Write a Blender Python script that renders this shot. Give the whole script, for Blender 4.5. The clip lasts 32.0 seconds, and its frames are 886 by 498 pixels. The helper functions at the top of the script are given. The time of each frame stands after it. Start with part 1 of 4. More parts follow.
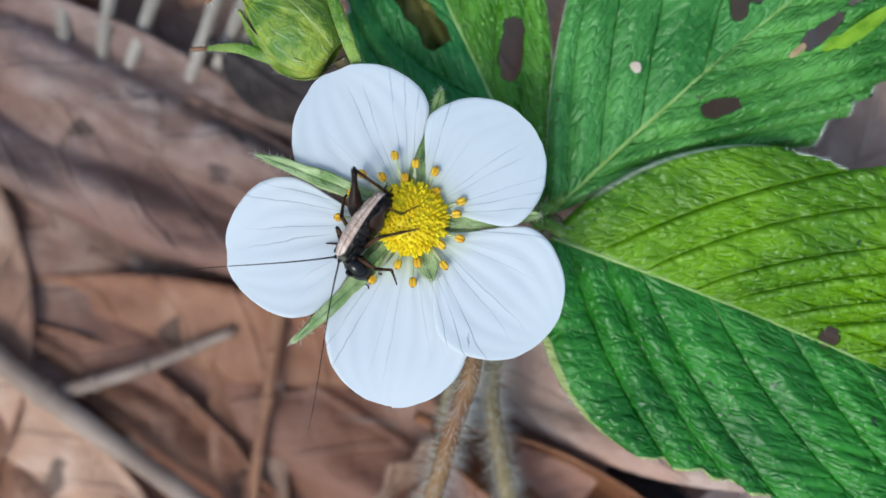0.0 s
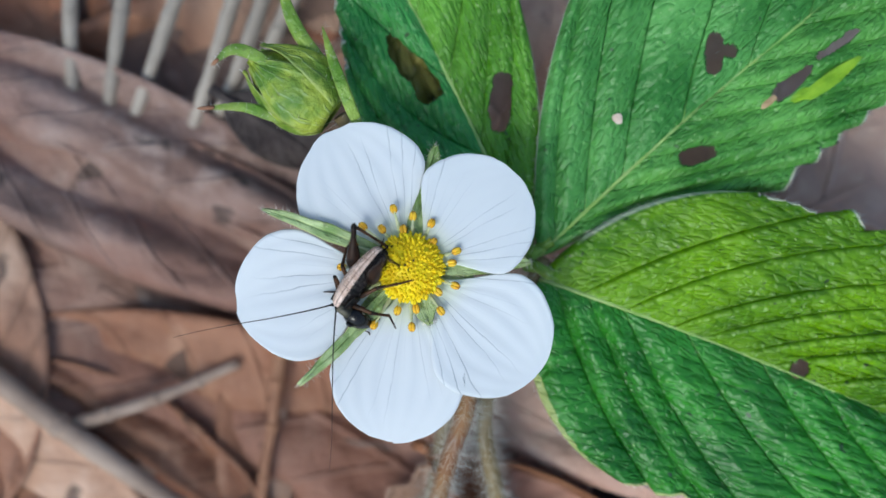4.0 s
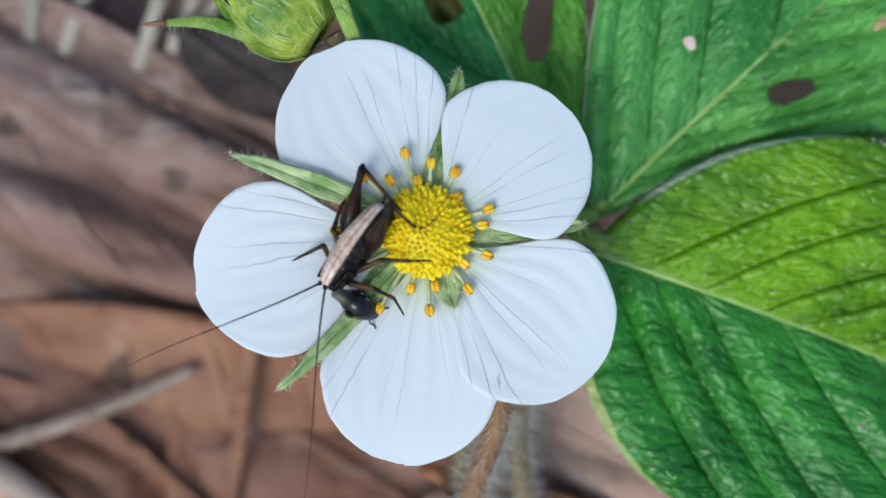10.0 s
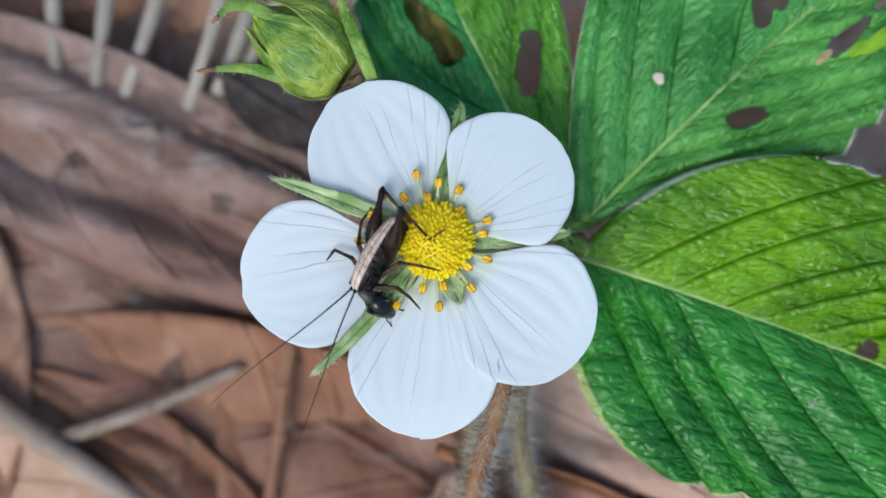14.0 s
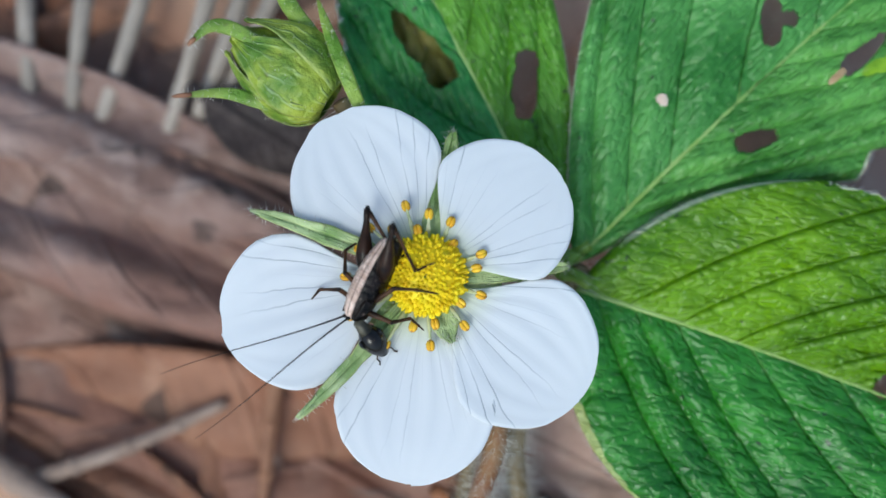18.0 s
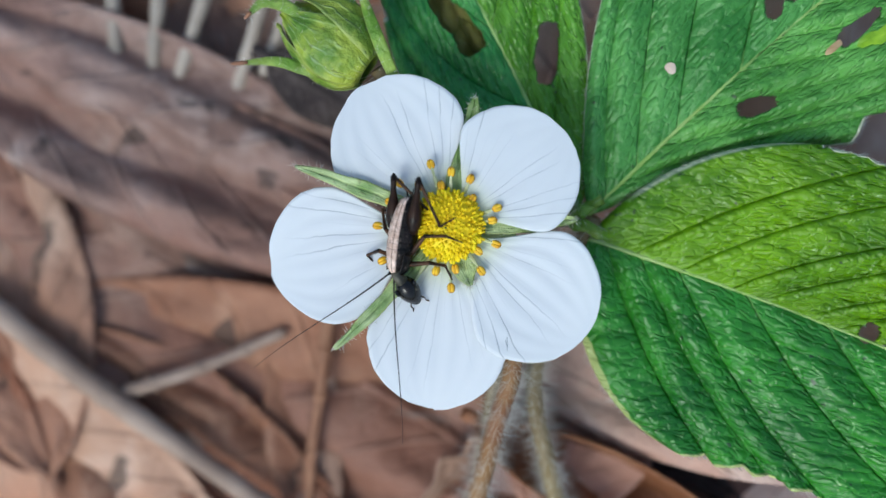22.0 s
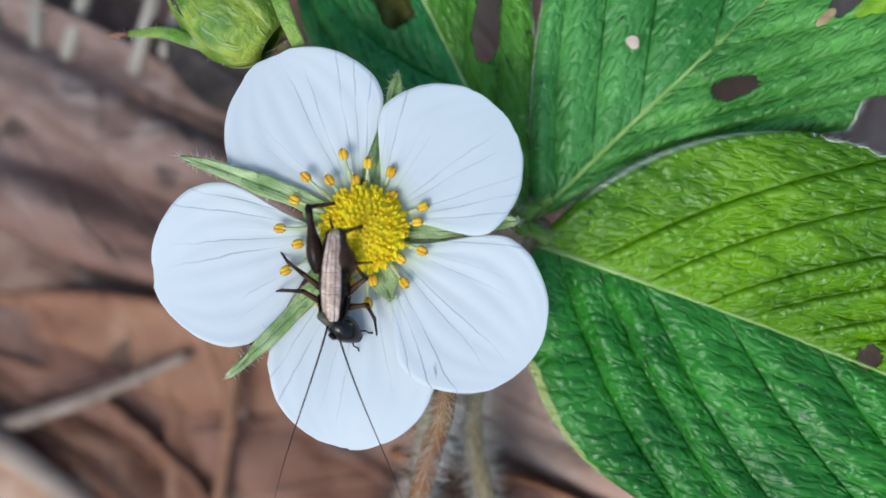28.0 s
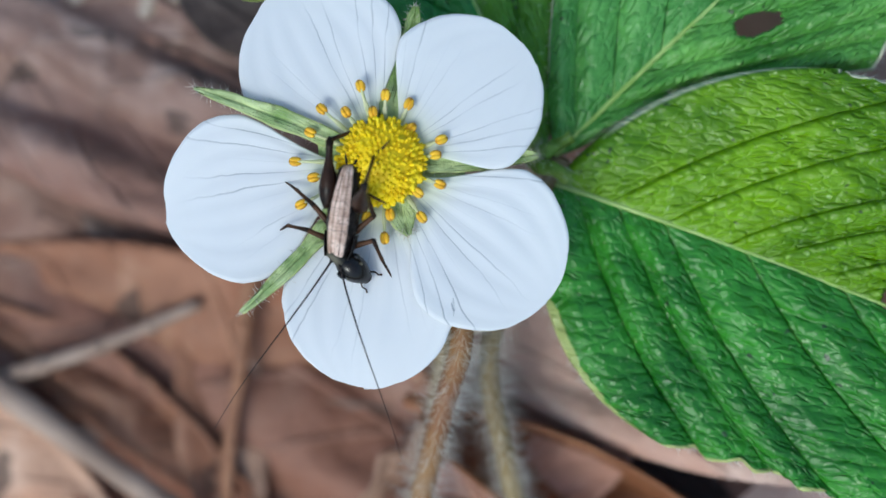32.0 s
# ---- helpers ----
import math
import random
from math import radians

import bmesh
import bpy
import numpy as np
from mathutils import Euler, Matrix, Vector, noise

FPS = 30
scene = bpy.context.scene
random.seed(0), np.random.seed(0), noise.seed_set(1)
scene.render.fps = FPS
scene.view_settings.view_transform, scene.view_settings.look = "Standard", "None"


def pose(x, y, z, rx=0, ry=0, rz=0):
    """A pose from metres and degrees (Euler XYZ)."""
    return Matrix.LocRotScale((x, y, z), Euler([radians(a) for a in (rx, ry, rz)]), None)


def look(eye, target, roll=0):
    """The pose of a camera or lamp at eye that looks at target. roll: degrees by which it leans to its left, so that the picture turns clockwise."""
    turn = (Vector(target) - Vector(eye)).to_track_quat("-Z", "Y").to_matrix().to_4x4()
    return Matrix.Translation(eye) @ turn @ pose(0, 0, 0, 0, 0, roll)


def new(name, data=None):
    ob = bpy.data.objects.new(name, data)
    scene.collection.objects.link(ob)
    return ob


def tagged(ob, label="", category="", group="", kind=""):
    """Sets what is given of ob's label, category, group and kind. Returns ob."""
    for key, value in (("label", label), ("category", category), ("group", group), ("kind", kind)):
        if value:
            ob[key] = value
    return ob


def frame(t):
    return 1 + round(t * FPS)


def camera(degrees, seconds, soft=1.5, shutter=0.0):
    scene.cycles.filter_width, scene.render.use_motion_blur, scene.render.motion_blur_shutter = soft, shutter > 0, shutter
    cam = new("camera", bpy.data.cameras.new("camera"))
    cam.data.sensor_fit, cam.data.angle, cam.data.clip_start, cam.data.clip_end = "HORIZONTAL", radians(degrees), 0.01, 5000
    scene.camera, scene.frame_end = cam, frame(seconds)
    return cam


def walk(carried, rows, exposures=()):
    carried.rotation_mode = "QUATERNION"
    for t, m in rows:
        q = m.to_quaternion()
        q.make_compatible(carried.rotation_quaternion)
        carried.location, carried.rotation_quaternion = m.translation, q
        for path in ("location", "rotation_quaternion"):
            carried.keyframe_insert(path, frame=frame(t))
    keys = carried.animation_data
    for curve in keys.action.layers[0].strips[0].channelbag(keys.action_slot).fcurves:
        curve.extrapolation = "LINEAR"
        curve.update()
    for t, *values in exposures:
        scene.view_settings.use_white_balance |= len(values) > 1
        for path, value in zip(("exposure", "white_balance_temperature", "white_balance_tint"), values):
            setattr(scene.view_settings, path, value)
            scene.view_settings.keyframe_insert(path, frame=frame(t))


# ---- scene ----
# ---- the camera and its way; lengths below are in millimetres ----
MM = 0.001
cam = camera(36.0, 32.0, soft=1.5)
PATH = [
    (0, 3.21, 0.78, 88.69, -1.72, 1.89, 1.57),
    (0.5, 5.31, -0.22, 92.74, -1.40, 2.78, 1.27),
    (1, 6.38, 0.52, 93.01, -1.99, 3.04, 1.16),
    (1.5, 4.09, 4.24, 94.73, -3.20, 2.27, 1.02),
    (2, 6.17, 4.00, 95.28, -3.03, 2.57, 0.77),
    (2.5, 2.89, 5.89, 95.61, -3.47, 1.43, 0.97),
    (4.5, 1.44, 4.31, 90.47, -2.60, 0.33, 0.93),
    (5, -0.29, 2.78, 77.96, -2.23, -1.05, 0.99),
    (5.5, -1.31, 2.96, 77.15, -2.29, -1.37, 1.09),
    (6, -1.22, 1.53, 77.32, -1.85, -1.39, 1.08),
    (6.5, 0.16, 0.00, 77.45, -1.03, -1.11, 0.87),
    (7, 1.44, 0.28, 77.25, -1.27, -0.86, 0.49),
    (7.5, -0.09, 1.44, 76.57, -1.58, -1.44, 0.75),
    (8, -1.69, 2.27, 76.00, -1.92, -1.82, 0.87),
    (8.5, -0.44, 2.28, 76.10, -1.98, -1.30, 0.78),
    (9, -0.19, 0.99, 75.60, -1.40, -1.07, 0.62),
    (9.5, -0.13, -0.05, 75.49, -1.21, -0.98, 1.04),
    (10, -1.27, 0.89, 74.88, -1.52, -1.17, 0.75),
    (10.5, -1.87, 0.91, 74.38, -1.45, -1.21, 0.49),
    (11, -1.25, -1.72, 74.21, -0.51, -0.90, 0.38),
    (11.5, -3.67, -0.52, 75.28, -1.06, -1.66, 0.44),
    (12, -0.95, 1.04, 75.90, -1.41, -0.98, -0.06),
    (12.5, -0.03, 0.62, 83.13, -0.48, -0.30, -0.25),
    (13, 0.00, 0.00, 87.00, -0.00, 0.00, -0.00),
    (13.5, 0.30, 1.92, 86.40, -0.70, 0.14, 0.04),
    (14, -0.41, -0.55, 85.68, 0.18, 0.00, -0.13),
    (14.5, 0.86, -1.17, 86.09, 0.39, 0.34, -0.19),
    (16.5, 0.08, -0.42, 86.30, 0.06, 0.18, 0.01),
    (17, -3.39, 2.58, 85.37, -0.83, -0.78, 0.15),
    (17.5, -0.54, -1.03, 82.68, 0.49, -0.08, 0.08),
    (18, 0.22, 1.42, 81.74, -0.07, 0.18, -0.48),
    (18.5, 2.75, -1.37, 83.66, 0.51, 0.61, -0.40),
    (19, 9.24, 3.37, 90.68, -1.59, 3.79, 0.15),
    (19.5, 9.54, 4.19, 92.63, -2.52, 4.80, 0.18),
    (20, 6.74, 4.85, 92.14, -2.94, 4.59, 0.21),
    (20.5, 7.20, 2.14, 91.36, -2.36, 4.90, 0.44),
    (21, 7.51, 1.32, 91.69, -2.55, 5.36, 0.85),
    (21.5, 6.77, 2.76, 90.29, -3.12, 5.47, 0.48),
    (22, 5.75, 3.20, 89.88, -3.38, 5.39, 0.29),
    (22.5, 6.75, 3.56, 90.86, -3.51, 5.69, 0.34),
    (23, 5.79, 5.01, 91.75, -3.79, 5.37, 0.42),
    (23.5, 6.54, 5.48, 91.69, -3.69, 5.49, 0.31),
    (24, 8.54, 4.14, 91.00, -3.27, 5.87, 0.32),
    (24.5, 6.89, 4.26, 83.89, -3.41, 5.17, 0.52),
    (25, 5.69, 5.20, 79.01, -3.60, 4.38, 0.59),
    (25.5, 6.35, 4.40, 78.53, -3.14, 4.57, 0.46),
    (27.5, 8.13, 1.99, 77.71, -2.39, 5.01, 0.44),
    (28, 7.78, 1.91, 77.39, -2.52, 4.85, 0.34),
    (28.5, 7.26, 0.84, 77.33, -2.33, 4.72, 0.22),
    (29, 8.15, -0.19, 76.96, -2.19, 5.01, 0.23),
    (29.5, 7.53, 0.36, 76.86, -2.38, 4.86, 0.47),
    (30, 8.22, -1.13, 77.07, -2.13, 5.04, 0.43),
    (30.5, 7.56, -2.77, 77.19, -1.89, 4.93, 0.37),
    (31, 7.13, -2.31, 77.10, -2.00, 4.86, 0.47),
    (31.5, 7.65, -2.84, 76.33, -2.09, 4.93, 0.45),
    (32, 6.84, -1.18, 76.45, -2.34, 4.78, 0.59),
]
walk(cam, [(t, pose(x * MM, y * MM, z * MM, a, b, c)) for t, x, y, z, a, b, c in PATH],
     exposures=[(0.0, 0.0, 5850, -2), (32.0, 0.0, 5850, -2)])

# ---- world and sun: soft light from a bright, hazy spring sky ----
world = bpy.data.worlds.new("sky")
scene.world = world
world.use_nodes = True
wn = world.node_tree
sky = wn.nodes.new("ShaderNodeTexSky")
sky.sky_type = "NISHITA"
sky.sun_disc = False
sky.sun_elevation, sky.sun_rotation = radians(57), radians(214)
sky.air_density, sky.dust_density, sky.ozone_density = 1.0, 3.0, 1.0
wn.links.new(sky.outputs["Color"], wn.nodes["Background"].inputs["Color"])
wn.nodes["Background"].inputs["Strength"].default_value = 0.185
sun = new("sun", bpy.data.lights.new("sun", "SUN"))
sun.data.energy, sun.data.angle, sun.data.color = 1.25, radians(22), (1.0, 0.96, 0.91)
sun.matrix_world = look((-0.30, -0.44, 0.84), (0, 0, 0))


# ---- geometry helpers: verts in millimetres, faces, and uv per vert ----
def grid(f, us, vs, wrap=False):
    verts, uvs, faces = [], [], []
    n = len(vs)
    for u in us:
        for v in vs:
            verts.append(Vector(f(u, v)))
            uvs.append((u, v))
    for i in range(len(us) - 1):
        for j in range(n if wrap else n - 1):
            k = (j + 1) % n
            faces.append((i * n + j, i * n + k, (i + 1) * n + k, (i + 1) * n + j))
    return [verts, faces, uvs]


def steps(a, b, n):
    return [a + (b - a) * i / n for i in range(n + 1)]


def join(*geos):
    verts, faces, uvs = [], [], []
    for g in geos:
        k = len(verts)
        verts += g[0]
        uvs += g[2]
        faces += [tuple(i + k for i in f) for f in g[1]]
    return [verts, faces, uvs]


def moved(g, m):
    return [[m @ v for v in g[0]], g[1], g[2]]


def tube(points, radii, n=8, cap=True):
    pts = [Vector(p) for p in points]
    verts, uvs, faces = [], [], []
    side = None
    for i, p in enumerate(pts):
        d = (pts[min(i + 1, len(pts) - 1)] - pts[max(i - 1, 0)]).normalized()
        if side is None:
            side = d.orthogonal().normalized()
        side = (side - d * side.dot(d)).normalized()
        up = d.cross(side)
        r = radii[i] if isinstance(radii, (list, tuple)) else radii
        for k in range(n):
            a = 2 * math.pi * k / n
            verts.append(p + (side * math.cos(a) + up * math.sin(a)) * r)
            uvs.append((i / (len(pts) - 1), k / n))
    for i in range(len(pts) - 1):
        for k in range(n):
            q = (k + 1) % n
            faces.append((i * n + k, i * n + q, (i + 1) * n + q, (i + 1) * n + k))
    if cap:
        faces.append(tuple(reversed(range(n))))
        faces.append(tuple((len(pts) - 1) * n + k for k in range(n)))
    return [verts, faces, uvs]


def curve_points(points, n):
    """A smooth line through the points (Catmull-Rom), n steps a piece."""
    p = [Vector(q) for q in points]
    p = [p[0] * 2 - p[1]] + p + [p[-1] * 2 - p[-2]]
    out = []
    for i in range(1, len(p) - 2):
        for k in range(n):
            t = k / n
            a, b, c, d = p[i - 1], p[i], p[i + 1], p[i + 2]
            out.append(0.5 * (2 * b + (c - a) * t + (2 * a - 5 * b + 4 * c - d) * t * t + (3 * b - 3 * c + d - a) * t ** 3))
    return out + [p[-2]]


def ball(c, r, nu=8, nv=12, bump=0.0):
    rx, ry, rz = r if isinstance(r, (list, tuple)) else (r, r, r)

    def f(u, v):
        th, ph = math.pi * u, 2 * math.pi * v
        k = 1 + bump * noise.noise(Vector((math.sin(th) * math.cos(ph), math.sin(th) * math.sin(ph), math.cos(th))) * 2.3 + Vector(c))
        return Vector(c) + Vector((rx * math.sin(th) * math.cos(ph), ry * math.sin(th) * math.sin(ph), rz * math.cos(th))) * k

    return grid(f, steps(0.02, 0.98, nu), steps(0, 1, nv)[:-1], wrap=True)


def shell(g, thick):
    """Gives a sheet a thickness below its upper side, with a closed rim."""
    verts, faces, uvs = g
    normal = [Vector((0, 0, 0)) for _ in verts]
    for f in faces:
        a, b, c = verts[f[0]], verts[f[1]], verts[f[2]]
        nn = (b - a).cross(c - a)
        for i in f:
            normal[i] += nn
    used = {i for f in faces for i in f}
    n = len(verts)
    low = [v - (normal[i].normalized() * thick if i in used and normal[i].length > 0 else Vector()) for i, v in enumerate(verts)]
    count = {}
    for f in faces:
        for i in range(len(f)):
            a, b = f[i], f[(i + 1) % len(f)]
            count[(a, b)] = 1
    rim = [(a, b) for a, b in count if (b, a) not in count]
    out = list(faces) + [tuple(i + n for i in reversed(f)) for f in faces]
    out += [(b, a, a + n, b + n) for a, b in rim]
    return [verts + low, out, uvs + uvs]


ORIGIN = {}


def mesh(name, g, material, origin=(0, 0, 0), smooth=True):
    verts, faces, uvs = g
    o = Vector(origin)
    used = sorted({i for f in faces for i in f})
    at = {i: k for k, i in enumerate(used)}
    me = bpy.data.meshes.new(name)
    me.from_pydata([tuple((verts[i] - o) * MM) for i in used], [], [tuple(at[i] for i in f) for f in faces])
    layer = me.uv_layers.new(name="UVMap")
    idx = np.zeros(len(me.loops), dtype=np.int32)
    me.loops.foreach_get("vertex_index", idx)
    flat = np.array([uvs[i] for i in used], dtype=np.float32)
    layer.data.foreach_set("uv", flat[idx].ravel())
    if smooth:
        me.polygons.foreach_set("use_smooth", [True] * len(me.polygons))
    me.materials.append(material)
    me.update()
    return me


def thing(name, at, label, category, group="", kind=""):
    ob = new(name)
    ob.empty_display_size = 0.002
    ob.location = Vector(at) * MM
    ORIGIN[ob] = Vector(at)
    return tagged(ob, label, category, group, kind)


def part(name, g, material, parent, label="", smooth=True, kind=""):
    ob = new(name, mesh(name, g, material, ORIGIN[parent], smooth))
    ob.parent = parent
    ORIGIN[ob] = ORIGIN[parent]
    return tagged(ob, label, kind=kind)


def solo(name, g, material, at, label, category, group="", kind=""):
    ob = new(name, mesh(name, g, material, at))
    ob.location = Vector(at) * MM
    ORIGIN[ob] = Vector(at)
    return tagged(ob, label, category, group, kind)


# ---- materials ----
class Nodes:
    def __init__(self, name):
        self.m = bpy.data.materials.new(name)
        self.m.use_nodes = True
        self.t = self.m.node_tree
        self.bsdf = self.t.nodes["Principled BSDF"]
        self.out = self.t.nodes["Material Output"]

    def put(self, sock, value):
        if isinstance(value, bpy.types.NodeSocket):
            self.t.links.new(value, sock)
        else:
            sock.default_value = value

    def node(self, kind, **inputs):
        n = self.t.nodes.new("ShaderNode" + kind)
        for k, v in inputs.items():
            self.put(n.inputs[k], v)
        return n

    def math(self, op, a, b=0.0, c=0.0):
        n = self.t.nodes.new("ShaderNodeMath")
        n.operation = op
        for i, v in enumerate((a, b, c)):
            self.put(n.inputs[i], v)
        return n.outputs[0]

    def ramp(self, x, lo, hi):
        """0 at lo to 1 at hi, smooth."""
        n = self.t.nodes.new("ShaderNodeMapRange")
        n.interpolation_type = "SMOOTHSTEP"
        self.put(n.inputs["Value"], x)
        n.inputs["From Min"].default_value, n.inputs["From Max"].default_value = lo, hi
        return n.outputs["Result"]

    def mix(self, f, a, b):
        n = self.t.nodes.new("ShaderNodeMix")
        n.data_type = "RGBA"
        self.put(n.inputs[0], f)
        for i, v in ((6, a), (7, b)):
            self.put(n.inputs[i], (*v, 1.0) if isinstance(v, tuple) and len(v) == 3 else v)
        return n.outputs[2]

    def noise(self, scale, detail=3.0, vec=None, rough=0.5):
        """Noise with the scale in cycles a millimetre, on the thing's own coordinates."""
        n = self.node("TexNoise", Scale=scale * 1000, Detail=detail, Roughness=rough)
        self.put(n.inputs["Vector"], vec if vec else self.coord("Object"))
        return n.outputs["Fac"]

    def coord(self, which):
        return self.node("TexCoord").outputs[which]

    def uv(self):
        s = self.node("SeparateXYZ", Vector=self.coord("UV"))
        return s.outputs[0], s.outputs[1]

    def bump(self, height, strength, distance):
        b = self.node("Bump", Strength=strength, Distance=distance * MM, Height=height)
        self.t.links.new(b.outputs[0], self.bsdf.inputs["Normal"])
        return b

    def finish(self, color, rough, spec=0.5, thin=0.0, thin_color=None):
        self.put(self.bsdf.inputs["Base Color"], (*color, 1.0) if isinstance(color, tuple) else color)
        self.put(self.bsdf.inputs["Roughness"], rough)
        self.put(self.bsdf.inputs["Specular IOR Level"], spec)
        if thin:
            tr = self.node("BsdfTranslucent")
            c = thin_color if thin_color is not None else color
            self.put(tr.inputs["Color"], (*c, 1.0) if isinstance(c, tuple) else c)
            mx = self.node("MixShader", Fac=thin)
            self.t.links.new(self.bsdf.outputs[0], mx.inputs[1])
            self.t.links.new(tr.outputs[0], mx.inputs[2])
            self.t.links.new(mx.outputs[0], self.out.inputs["Surface"])
        return self.m


def petal_material():
    """u: the share of the way to the tip; v: the angle at the base, in radians."""
    n = Nodes("petal")
    u, v = n.uv()
    wob = n.math("MULTIPLY", n.math("MULTIPLY", n.math("SUBTRACT", n.noise(0.4, 3), 0.5), u), 1.3)
    fan = n.math("ADD", n.math("MULTIPLY", v, 9.0), wob)
    line = n.math("ABSOLUTE", n.math("SUBTRACT", n.math("FRACT", fan), 0.5))
    vein = n.math("SUBTRACT", 1.0, n.ramp(line, 0.01, 0.070))
    which = n.t.nodes.new("ShaderNodeTexWhiteNoise")
    which.noise_dimensions = "1D"
    n.put(which.inputs["W"], n.math("ADD", n.math("FLOOR", fan), 0.31))
    length = n.math("SUBTRACT", u, n.math("MULTIPLY", which.outputs["Value"], 0.45))
    fade = n.math("MULTIPLY", n.ramp(u, 0.16, 0.30), n.math("SUBTRACT", 1.0, n.ramp(length, 0.30, 0.66)))
    side = n.math("SUBTRACT", 1.0, n.ramp(n.math("ABSOLUTE", v), 0.60, 0.85))
    some = n.math("ADD", 0.25, n.math("MULTIPLY", n.ramp(n.noise(0.4, 3), 0.35, 0.6), 0.75))
    present = n.math("ADD", 0.15, n.math("MULTIPLY", n.ramp(which.outputs["Value"], 0.25, 0.5), 0.85))
    mask = n.math("MULTIPLY", n.math("MULTIPLY", n.math("MULTIPLY", vein, fade), n.math("MULTIPLY", side, present)), some)
    base = n.mix(n.noise(0.35, 3), (0.715, 0.745, 0.785), (0.775, 0.795, 0.815))
    green = n.math("SUBTRACT", 1.0, n.ramp(u, 0.16, 0.42))
    base = n.mix(n.math("MULTIPLY", green, 0.6), base, (0.66, 0.74, 0.36))
    col = n.mix(n.math("MULTIPLY", mask, 0.85), base, (0.34, 0.38, 0.42))
    h = n.math("SUBTRACT", n.math("MULTIPLY", n.noise(0.8, 3), 0.4), mask)
    n.bump(h, 0.4, 0.06)
    return n.finish(col, 0.55, 0.3, 0.25, (0.85, 0.86, 0.88))


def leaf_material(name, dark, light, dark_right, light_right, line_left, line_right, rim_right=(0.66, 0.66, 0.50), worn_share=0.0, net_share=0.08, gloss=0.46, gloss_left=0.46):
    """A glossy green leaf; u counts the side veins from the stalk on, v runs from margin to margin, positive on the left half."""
    n = Nodes(name)
    u, v = n.uv()
    av = n.math("ABSOLUTE", v)
    wob = n.math("MULTIPLY", n.math("SUBTRACT", n.noise(0.5, 2), 0.5), 0.05)
    near = n.math("FRACT", n.math("ADD", n.math("ADD", u, wob), 0.5))
    line = n.math("ABSOLUTE", n.math("SUBTRACT", near, 0.5))
    lateral = n.math("SUBTRACT", 1.0, n.ramp(line, 0.008, 0.030))
    rib = n.math("SUBTRACT", 1.0, n.ramp(av, 0.008, 0.016))
    # the halves differ: the broad leaflet's bright and shaded sides, put into the colour
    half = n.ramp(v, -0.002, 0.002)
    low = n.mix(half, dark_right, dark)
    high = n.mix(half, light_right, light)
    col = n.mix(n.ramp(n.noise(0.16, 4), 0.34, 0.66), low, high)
    col = n.mix(n.math("MULTIPLY", n.ramp(n.noise(2.4, 4), 0.46, 0.70), 0.30), col, high)
    col = n.mix(n.math("MULTIPLY", n.ramp(n.noise(0.9, 3), 0.48, 0.72), 0.35), col, low)
    # the fine net of small veins, drawn out across the strips between the side veins
    warp = n.math("MULTIPLY", n.math("SUBTRACT", n.noise(1.3, 2), 0.5), 0.9)
    place = n.node("CombineXYZ", X=n.math("ADD", n.math("MULTIPLY", u, 4.6), warp), Y=n.math("ADD", n.math("MULTIPLY", v, 27.0), warp), Z=0.3).outputs[0]
    cells = n.t.nodes.new("ShaderNodeTexVoronoi")
    cells.feature = "DISTANCE_TO_EDGE"
    cells.inputs["Scale"].default_value = 1.0
    n.put(cells.inputs["Vector"], place)
    edge_of_cell = cells.outputs["Distance"]
    net = n.math("MULTIPLY", n.math("SUBTRACT", 1.0, n.ramp(edge_of_cell, 0.01, 0.055)), n.ramp(n.noise(0.35, 2), 0.42, 0.60))
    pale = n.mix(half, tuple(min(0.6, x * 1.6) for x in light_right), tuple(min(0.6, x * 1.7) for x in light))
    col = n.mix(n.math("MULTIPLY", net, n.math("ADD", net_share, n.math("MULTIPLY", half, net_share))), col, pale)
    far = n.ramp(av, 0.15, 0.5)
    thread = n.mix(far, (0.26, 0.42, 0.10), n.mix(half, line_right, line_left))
    col = n.mix(n.math("MULTIPLY", lateral, 0.62), col, thread)
    col = n.mix(n.math("MULTIPLY", rib, 0.85), col, (0.30, 0.46, 0.13))
    beside = n.math("MULTIPLY", n.math("SUBTRACT", 1.0, n.ramp(u, 0.06, 0.10)), n.ramp(av, 0.2, 0.3))
    ragged = n.math("ADD", 0.02, n.math("MULTIPLY", n.ramp(n.noise(0.45, 3), 0.36, 0.62), 0.15))
    worn = n.math("MULTIPLY", n.math("SUBTRACT", 1.0, n.ramp(n.math("SUBTRACT", u, ragged), 0.0, 0.04)), n.math("MULTIPLY", n.math("SUBTRACT", 1.0, half), n.ramp(av, 0.3, 0.4)))
    edge = n.math("MAXIMUM", n.math("MAXIMUM", n.ramp(av, 0.982, 0.991), beside), n.math("MULTIPLY", worn, worn_share))
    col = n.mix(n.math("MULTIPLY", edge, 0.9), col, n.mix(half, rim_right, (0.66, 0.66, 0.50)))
    speck = n.ramp(n.noise(1.5, 1), 0.74, 0.765)
    col = n.mix(n.math("MULTIPLY", speck, 0.85), col, (0.02, 0.03, 0.02))
    # pale dots for hair tips and for small glints painted into the colour
    dot = n.ramp(n.noise(3.6, 1), 0.68, 0.74)
    col = n.mix(n.math("MULTIPLY", dot, 0.45), col, (0.42, 0.60, 0.25))
    groove = n.math("MULTIPLY", n.math("SUBTRACT", 1.0, n.ramp(line, 0.0, 0.05)), -0.30)
    quilt = n.math("MULTIPLY", n.ramp(edge_of_cell, 0.0, 0.32), 0.27)
    pimple = n.math("MULTIPLY", n.noise(2.4, 3, rough=0.6), 0.38)
    across = n.node("CombineXYZ", X=n.math("MULTIPLY", u, 3.2), Y=n.math("MULTIPLY", v, 22.0), Z=0.3).outputs[0]
